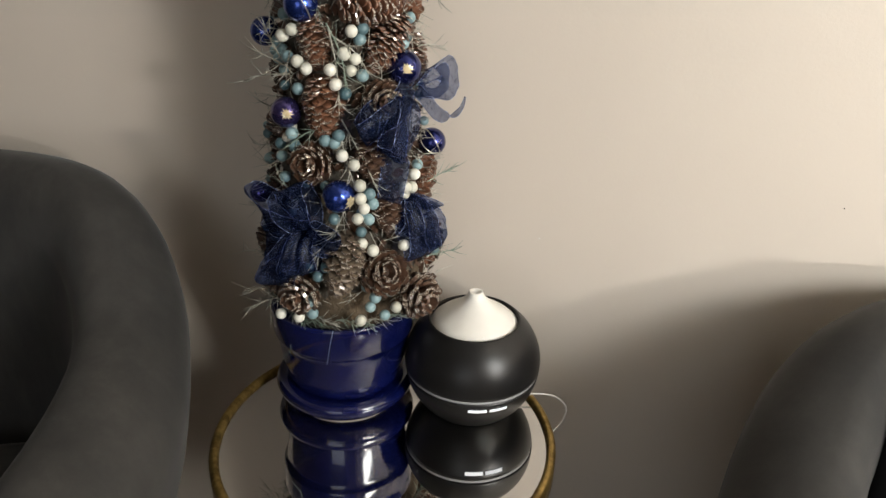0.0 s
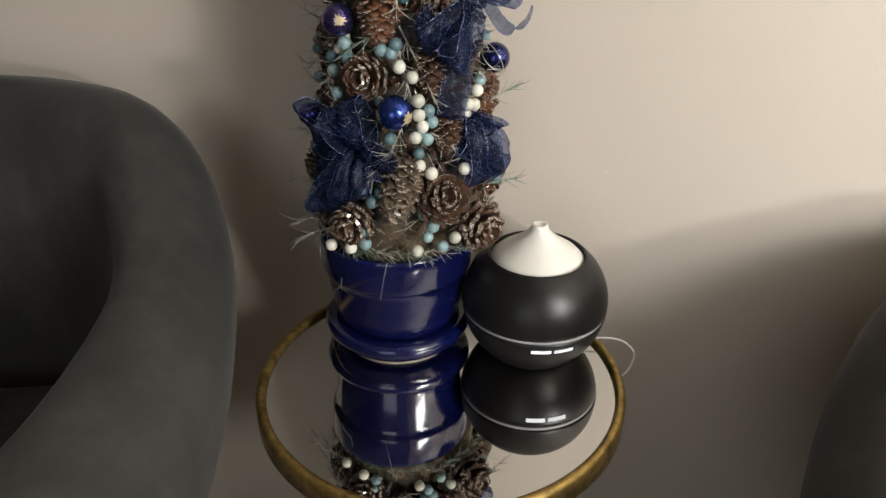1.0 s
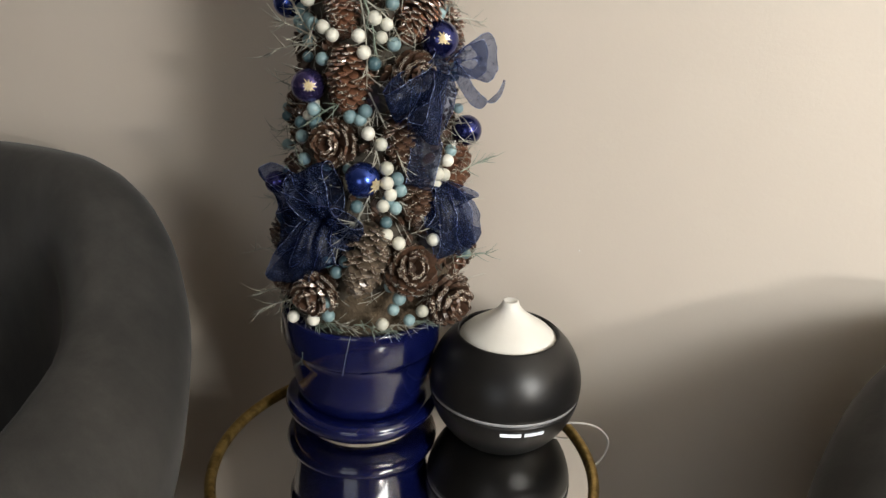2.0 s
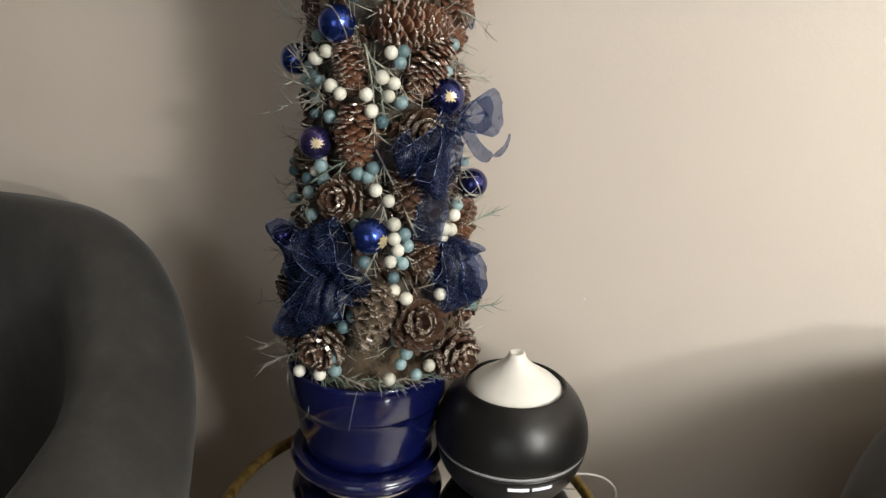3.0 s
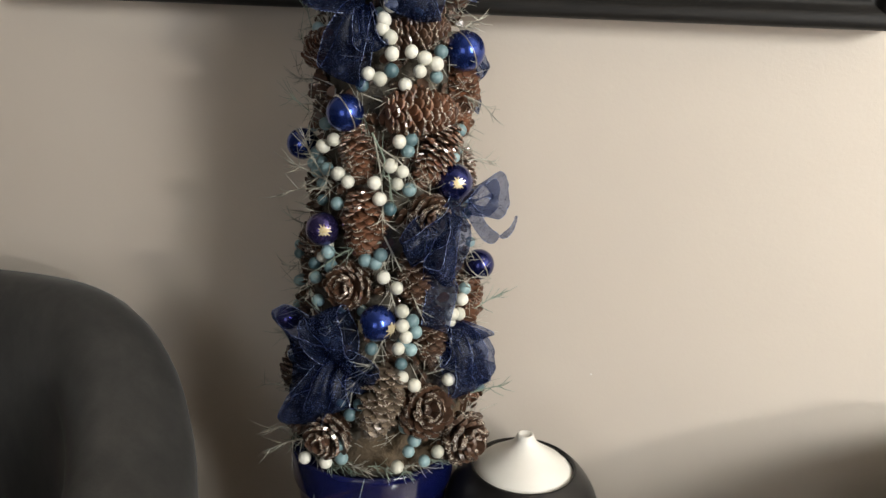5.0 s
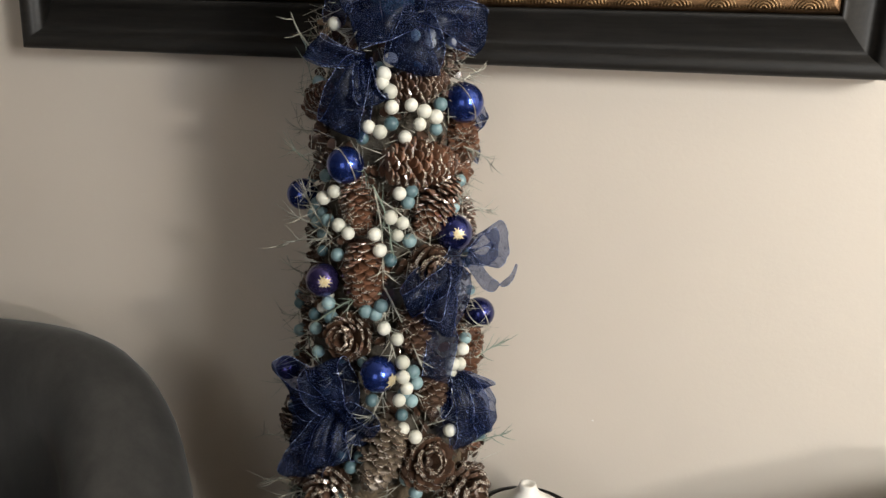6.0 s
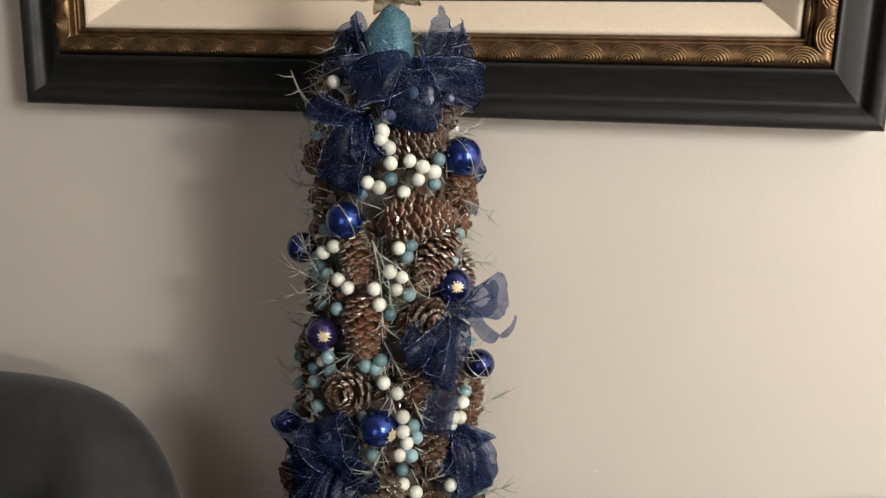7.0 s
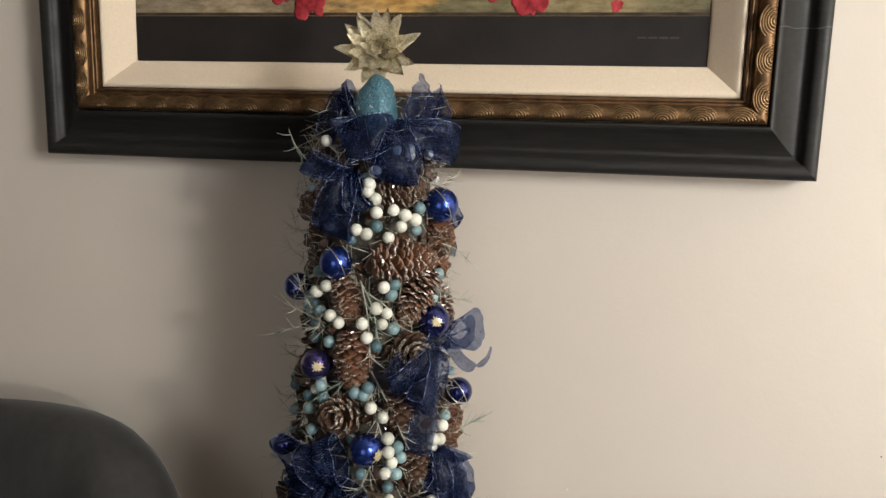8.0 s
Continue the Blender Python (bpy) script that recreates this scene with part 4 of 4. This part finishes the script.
# ribbons
def ribbon(points, width, seed, crumple=0.004, twist=0.0, turn=0.0, name="ribbon", taper=0.0):
    # a strip of wired organza along tree spots
    path = smooth_path([spot(*p) for p in points], 9)
    rnd = random.Random(seed)
    off = Vector((rnd.uniform(0, 50), rnd.uniform(0, 50), 0))
    bm = bmesh.new()
    rows_ = []
    n = len(path)
    cols = 8
    for i, q in enumerate(path):
        d = (path[min(i + 1, n - 1)] - path[max(i - 1, 0)]).normalized()
        o = Vector((q.x, q.y, 0)).normalized()
        side = d.cross(o)
        side = side.normalized() if side.length > 0.05 else Vector((0, 0, 1))
        side = Matrix.Rotation(turn + twist * i / n, 3, d) @ side
        w = width * (0.75 + 0.25 * math.sin(math.pi * i / (n - 1))) * (1 - taper * (i / (n - 1)) ** 2)
        row = []
        for k in range(cols + 1):
            u = k / cols - 0.5
            p = q + side * w * u
            p += o * (crumple * noise.noise(p * 70 + off) + 0.5 * crumple * noise.noise(p * 160 + off))
            row.append(bm.verts.new(p))
        rows_.append(row)
    for a, b in zip(rows_, rows_[1:]):
        for k in range(cols):
            bm.faces.new((a[k], a[k + 1], b[k + 1], b[k]))
    edges = [[v.co.copy() for v in (r[0] for r in rows_)], [v.co.copy() for v in (r[-1] for r in rows_)]]
    bmesh.ops.solidify(bm, geom=list(bm.faces), thickness=0.0003)
    ob = part(name, bm, MAT["organza"], tree, "sheer glittering navy organza ribbon")
    for e in edges:
        part("wire_edge", tube(bmesh.new(), e, 0.00035, 4), MAT["organza_edge"], ob)
    return ob


def bow_loop(knot, tip, width, seed, lift=0.016, gather=0.5, back=0.5):
    # a gathered loop: out from the knot to the tip over the tree, and back beneath itself
    rnd = random.Random(seed)
    a, b = spot(*knot), spot(*tip)
    d = (b - a).normalized()
    length = (b - a).length
    o = outward((knot[0] + tip[0]) / 2)
    o = (o - d * o.dot(d)).normalized()
    side = d.cross(o)
    lean = rnd.uniform(-0.35, 0.35)
    folds = [(rnd.uniform(0.6, 2.2), rnd.uniform(0, 6.28), rnd.uniform(0.5, 1.0)) for i in range(3)]
    twist = rnd.uniform(-0.9, 0.9)
    off = Vector((seed * 3.7, seed * 1.3, 0))
    bm = bmesh.new()
    rows_ = []
    n, cols = 34, 14
    for j in range(n + 1):
        t = j / n
        s = math.sin(math.pi * t)
        along = 0.5 * (1 - math.cos(2 * math.pi * t))
        bulge = lift * math.sin(2 * math.pi * t) * (1.0 if t < 0.5 else back) + 0.3 * lift * s
        w = width * (gather + (1 - gather) * along ** 0.7)
        row = []
        for k in range(cols + 1):
            u = k / cols - 0.5
            pleat = sum(g * math.sin(f * 2 * math.pi * u + ph) for f, ph, g in folds) * 0.0028 * (1.0 - 0.45 * along)
            across = Matrix.Rotation(twist * along * (1 if t < 0.5 else 0.4), 3, d) @ side
            p = a + d * length * (along - 0.05 * along * (2 * u) ** 2) + across * w * (u + lean * 0.3 * along) + o * (bulge + pleat)
            crease = abs(noise.noise(p * 34 + off)) - 0.25
            p += (o * 0.011 * crease + d * 0.016 * noise.noise(p * 21 - off) + across * 0.008 * noise.noise(p * 28 + off * 2) + o * 0.002 * noise.noise(p * 120 + off)) * s
            row.append(bm.verts.new(p))
        rows_.append(row)
    for x, y in zip(rows_, rows_[1:]):
        for k in range(cols):
            bm.faces.new((x[k], x[k + 1], y[k + 1], y[k]))
    rims = [[r_[0].co.copy() for r_ in rows_], [r_[-1].co.copy() for r_ in rows_]]
    bmesh.ops.solidify(bm, geom=list(bm.faces), thickness=0.0002)
    ob = part("ribbon_loop", bm, MAT["organza"], tree, "sheer glittering navy organza loop")
    for rim in rims:
        part("wire_edge", tube(bmesh.new(), rim, 0.0003, 4), MAT["organza_edge"], ob)


LOW_LEFT, LOW_RIGHT, MIDDLE, CROWN, CROWN_SIDE = (-11, 0.815, 0.1), (52, 0.84, 0.097), (52, 0.948, 0.093), (30, 1.168, 0.066), (-4, 1.126, 0.078)
for i, (knot, tip, width, lift) in enumerate((
        (LOW_LEFT, (-48, 0.836, 0.111), 0.05, 0.018), (LOW_LEFT, (-20, 0.866, 0.106), 0.046, 0.016), (LOW_LEFT, (-30, 0.744, 0.108), 0.042, 0.014), (LOW_LEFT, (-13, 0.764, 0.112), 0.042, 0.018),
        (LOW_LEFT, (9, 0.798, 0.109), 0.036, 0.014), (LOW_LEFT, (-42, 0.79, 0.106), 0.044, 0.014),
        (LOW_RIGHT, (76, 0.778, 0.108), 0.036, 0.014), (LOW_RIGHT, (54, 0.77, 0.111), 0.042, 0.014), (LOW_RIGHT, (62, 0.812, 0.106), 0.036, 0.014), (LOW_RIGHT, (44, 0.8, 0.108), 0.03, 0.012),
        (MIDDLE, (19, 0.918, 0.102), 0.042, 0.012), (MIDDLE, (38, 0.892, 0.106), 0.044, 0.012),
        (CROWN, (-14, 1.15, 0.084), 0.05, 0.014), (CROWN, (22, 1.116, 0.086), 0.044, 0.014), (CROWN, (78, 1.152, 0.084), 0.04, 0.014),
        (CROWN_SIDE, (-34, 1.138, 0.096), 0.022, 0.012), (CROWN_SIDE, (-20, 1.068, 0.086), 0.046, 0.014), (CROWN_SIDE, (3, 1.082, 0.086), 0.026, 0.012))):
    bow_loop(knot, tip, width, 50 + i, lift)
bow_loop((86, 1.082, 0.074), (94, 1.064, 0.09), 0.014, 91, 0.008)
bow_loop((96, 1.045, 0.07), (99, 1.034, 0.09), 0.012, 92, 0.005)
# bow beside the tree, its loop, curled tail and the long fall
ribbon([(62, 0.956, 0.09), (76, 0.968, 0.094), (90, 0.972, 0.1), (97, 0.962, 0.11), (97, 0.947, 0.112), (90, 0.938, 0.104), (72, 0.948, 0.092)], 0.022, 21, 0.003, turn=0.95, name="ribbon_loop")
ribbon([(66, 0.954, 0.09), (78, 0.962, 0.096), (90, 0.962, 0.104), (94, 0.95, 0.106), (84, 0.945, 0.098), (68, 0.95, 0.092)], 0.02, 31, 0.003, turn=0.3, name="ribbon_loop")
ribbon([(64, 0.952, 0.092), (76, 0.935, 0.094), (86, 0.92, 0.098), (93, 0.911, 0.106), (95, 0.912, 0.116), (95, 0.92, 0.124), (94, 0.934, 0.128)], 0.016, 22, 0.001, twist=0.5, turn=0.25, taper=0.85)
ribbon([(56, 0.96, 0.092), (43, 0.935, 0.097), (40, 0.905, 0.1), (40, 0.875, 0.104), (36, 0.846, 0.104)], 0.03, 23, 0.005, twist=0.5)
ribbon([(54, 1.16, 0.065), (58, 1.19, 0.066), (62, 1.205, 0.062), (64, 1.222, 0.056)], 0.05, 28, 0.006, taper=0.8)
ribbon([(62, 1.165, 0.066), (74, 1.185, 0.068), (86, 1.2, 0.07), (92, 1.212, 0.066)], 0.046, 38, 0.006, taper=0.75)
ribbon([(-38, 1.155, 0.062), (-36, 1.178, 0.062), (-28, 1.195, 0.056), (-14, 1.2, 0.05)], 0.032, 39, 0.006, taper=0.5)
ribbon([(70, 1.168, 0.066), (82, 1.188, 0.07), (92, 1.178, 0.078), (92, 1.152, 0.076)], 0.026, 29, 0.004)


# sprigs of needles
def sprig(start, end, needles, length, mat, seed, thick=0.0006, sag=0.0):
    rnd = random.Random(seed)
    bm = bmesh.new()
    a, b = spot(*start), spot(*end)
    mid = (a + b) / 2 + Vector((rnd.uniform(-0.004, 0.004), rnd.uniform(-0.004, 0.004), rnd.uniform(-0.004, 0.004) - sag))
    stem = smooth_path([a, mid, b], 6)
    tube(bm, stem, thick * 1.5, 4, 0.5)
    d = (b - a).normalized()
    for i in range(needles):
        t = rnd.uniform(0.15, 1.0)
        q = stem[min(int(t * (len(stem) - 1)), len(stem) - 1)]
        v = (d * rnd.uniform(0.5, 1.0) + Vector((rnd.gauss(0, 0.5), rnd.gauss(0, 0.5), rnd.gauss(0, 0.5)))).normalized()
        e = q + v * length * rnd.uniform(0.5, 1.1)
        tube(bm, [q, (q + e) / 2 + Vector((0, 0, -0.001)), e], thick, 3, 0.3)
    return part("needle_sprig", bm, MAT[mat], tree, "frosted artificial pine sprig")


for i, (s, e, n, le, mt) in enumerate((
        ((-26, 0.973, 0.08), (-60, 0.985, 0.098), 16, 0.026, "needle"), ((-30, 0.968, 0.08), (-74, 0.946, 0.112), 14, 0.022, "needle"),
        ((-26, 0.97, 0.082), (-50, 1.02, 0.09), 10, 0.02, "needle"), ((2, 1.022, 0.084), (14, 0.965, 0.09), 18, 0.02, "needle_green"),
        ((6, 1.01, 0.084), (28, 0.975, 0.09), 12, 0.018, "needle"), ((3, 1.02, 0.084), (9, 0.94, 0.09), 14, 0.02, "needle"),
        ((10, 0.93, 0.086), (30, 0.86, 0.1), 14, 0.022, "needle"), ((8, 0.925, 0.086), (-25, 0.9, 0.098), 14, 0.02, "needle_green"),
        ((9, 0.92, 0.088), (16, 0.87, 0.1), 12, 0.02, "needle"), ((70, 0.85, 0.1), (86, 0.862, 0.125), 12, 0.02, "needle_green"),
        ((70, 0.76, 0.1), (88, 0.755, 0.122), 14, 0.022, "needle_green"), ((-45, 0.725, 0.1), (-68, 0.7, 0.13), 16, 0.03, "needle"),
        ((-40, 0.715, 0.1), (-55, 0.695, 0.128), 14, 0.03, "needle"), ((-50, 0.76, 0.1), (-80, 0.74, 0.13), 9, 0.02, "needle"),
        ((7, 0.83, 0.094), (4, 0.77, 0.106), 16, 0.022, "needle"), ((12, 0.84, 0.09), (-6, 0.79, 0.108), 14, 0.026, "needle"),
        ((28, 0.83, 0.092), (44, 0.805, 0.104), 10, 0.018, "needle"), ((-60, 1.13, 0.07), (-74, 1.165, 0.09), 8, 0.016, "needle"),
        ((-30, 1.15, 0.068), (-10, 1.145, 0.082), 8, 0.016, "needle"), ((80, 1.05, 0.074), (92, 1.03, 0.1), 14, 0.02, "needle"),
        ((80, 0.99, 0.08), (92, 0.985, 0.105), 12, 0.018, "needle"), ((80, 1.11, 0.072), (95, 1.12, 0.088), 12, 0.018, "needle"),
        ((-70, 1.06, 0.07), (-85, 1.06, 0.09), 10, 0.016, "needle"), ((-70, 0.92, 0.08), (-85, 0.93, 0.1), 10, 0.018, "needle"),
        ((-72, 0.88, 0.088), (-88, 0.87, 0.11), 10, 0.02, "needle"), ((-70, 0.8, 0.1), (-85, 0.8, 0.118), 10, 0.02, "needle"))):
    sprig(s, e, n, le, mt, 100 + i)
rnd = random.Random(41)
for i in range(18):
    g, z = rnd.uniform(-85, 95), rnd.uniform(0.75, 1.14)
    sprig((g, z, tree_r(z) - 0.004), (g + rnd.uniform(-16, 16), z + rnd.uniform(-0.035, 0.035), tree_r(z) + rnd.uniform(0.003, 0.012)), 7, 0.022, "needle" if i % 3 else "needle_green", 400 + i, 0.00036)
# garland of needles round the pot's mouth
for i in range(15):
    g = -75 + 11 * i
    sprig((g, 0.702, 0.094), (g + 14, 0.698, 0.1), 20, 0.014, "needle_green" if i % 3 else "needle", 200 + i, 0.0005)
sprig((2, 0.698, 0.11), (-3, 0.65, 0.107), 0, 0.01, "needle_green", 301, 0.00022)
sprig((-26, 0.668, 0.111), (-33, 0.645, 0.113), 2, 0.012, "needle_green", 302, 0.00025)

# loose scales and twigs that fill the gaps between the larger pieces
rnd = random.Random(77)
bm = bmesh.new()
for i in range(1500):
    ang, z = rnd.uniform(-180, 180), rnd.uniform(0.72, 1.17)
    if -28 < ang < 28 and z < 0.74:
        continue
    p = spot(ang, z, tree_r(z) * rnd.uniform(0.74, 0.86) - 0.002)
    d = outward(ang) + Vector((rnd.gauss(0, 0.5), rnd.gauss(0, 0.5), rnd.gauss(0, 0.5)))
    m = axes(p, Vector((rnd.gauss(0, 1), rnd.gauss(0, 1), rnd.gauss(0, 1))), d)
    scale_piece(bm, m @ Matrix.Rotation(-math.pi / 2, 4, "Z"), rnd.uniform(0.006, 0.01), rnd.uniform(0.007, 0.013), 1)
fill = part("scale_litter", bm, [MAT["cone_dark"], MAT["cone_frost"]], tree, smooth=False)
fill["kind"] = "stuff"
bm = bmesh.new()
for i in range(1900):
    ang, z = rnd.uniform(-180, 180), rnd.uniform(0.70, 1.2)
    p = spot(ang, z, tree_r(z) * rnd.uniform(0.8, 0.94))
    d = (outward(ang) * rnd.uniform(0.1, 0.9) + Vector((rnd.gauss(0, 0.6), rnd.gauss(0, 0.6), rnd.gauss(0, 0.6)))).normalized()
    e = p + d * rnd.uniform(0.012, 0.026)
    tube(bm, [p, (p + e) / 2, e], 0.0005, 3, 0.4)
fill = part("needle_litter", bm, MAT["needle"], tree)
fill["kind"] = "stuff"

# teal glitter pear under the gold flower
pear = part("glitter_pear", lathe(bmesh.new(), [(0, -0.03), (0.014, -0.027), (0.022, -0.018), (0.0248, -0.006), (0.0235, 0.006), (0.0195, 0.015), (0.0145, 0.024), (0.0095, 0.031), (0.005, 0.0345), (0, 0.0355)], 32), MAT["teal_glitter"], tree, "teal glitter-covered pear ornament")
pear.matrix_basis = Matrix.Translation(spot(13, 1.187, 0.05)) @ Euler((radians(10), radians(8), 0)).to_matrix().to_4x4() @ Matrix.Scale(0.93, 4)
for v in pear.data.vertices:
    v.co += v.co * 0.16 * noise.noise(v.co * 55)
bow_loop((-6, 1.168, 0.055), (-30, 1.206, 0.05), 0.03, 95, 0.008)


def petal(size):
    bm = bmesh.new()
    rows_ = []
    for i in range(7):
        t = i / 6
        w = size * 0.23 * math.sin(math.pi * (0.1 + 0.9 * t) ** 0.85) ** 1.15 * (1 + 0.7 * noise.noise((t * 11, size * 7000, 0))) + 0.0006
        rows_.append([bm.verts.new((u * w, size * t, 0.22 * size * t * t - 0.3 * w * (1 - abs(u)) + size * 0.09 * noise.noise((u * 3, t * 6, size * 900)))) for u in (-1, -0.5, 0, 0.5, 1)])
    for a, b in zip(rows_, rows_[1:]):
        for k in range(4):
            bm.faces.new((a[k], a[k + 1], b[k + 1], b[k]))
    bmesh.ops.solidify(bm, geom=list(bm.faces), thickness=0.0007)
    return bm


flower = part("gold_flower", lathe(bmesh.new(), [(0, -0.012), (0.006, -0.01), (0.008, 0), (0.005, 0.006), (0, 0.007)], 12), MAT["gold_glitter"], tree, "gold glitter poinsettia topper")
flower.matrix_basis = axes(spot(15, 1.243, 0.03), (0.05, -0.93, 0.3))
rnd = random.Random(9)
for ring, n, size, tilt in ((0, 11, 0.041, 6), (1, 10, 0.034, 24), (2, 8, 0.022, 48), (3, 5, 0.012, 68)):
    for i in range(n):
        a = 360 / n * (i + 0.5 * ring) + rnd.uniform(-9, 9)
        p = part("petal", petal(size * rnd.uniform(0.88, 1.1)), MAT["gold_glitter"], flower)
        p.matrix_basis = Matrix.Rotation(radians(a), 4, "Z") @ Matrix.Translation((0, 0.003, 0.002 * ring)) @ Matrix.Rotation(radians(tilt + rnd.uniform(-8, 8)), 4, "X")
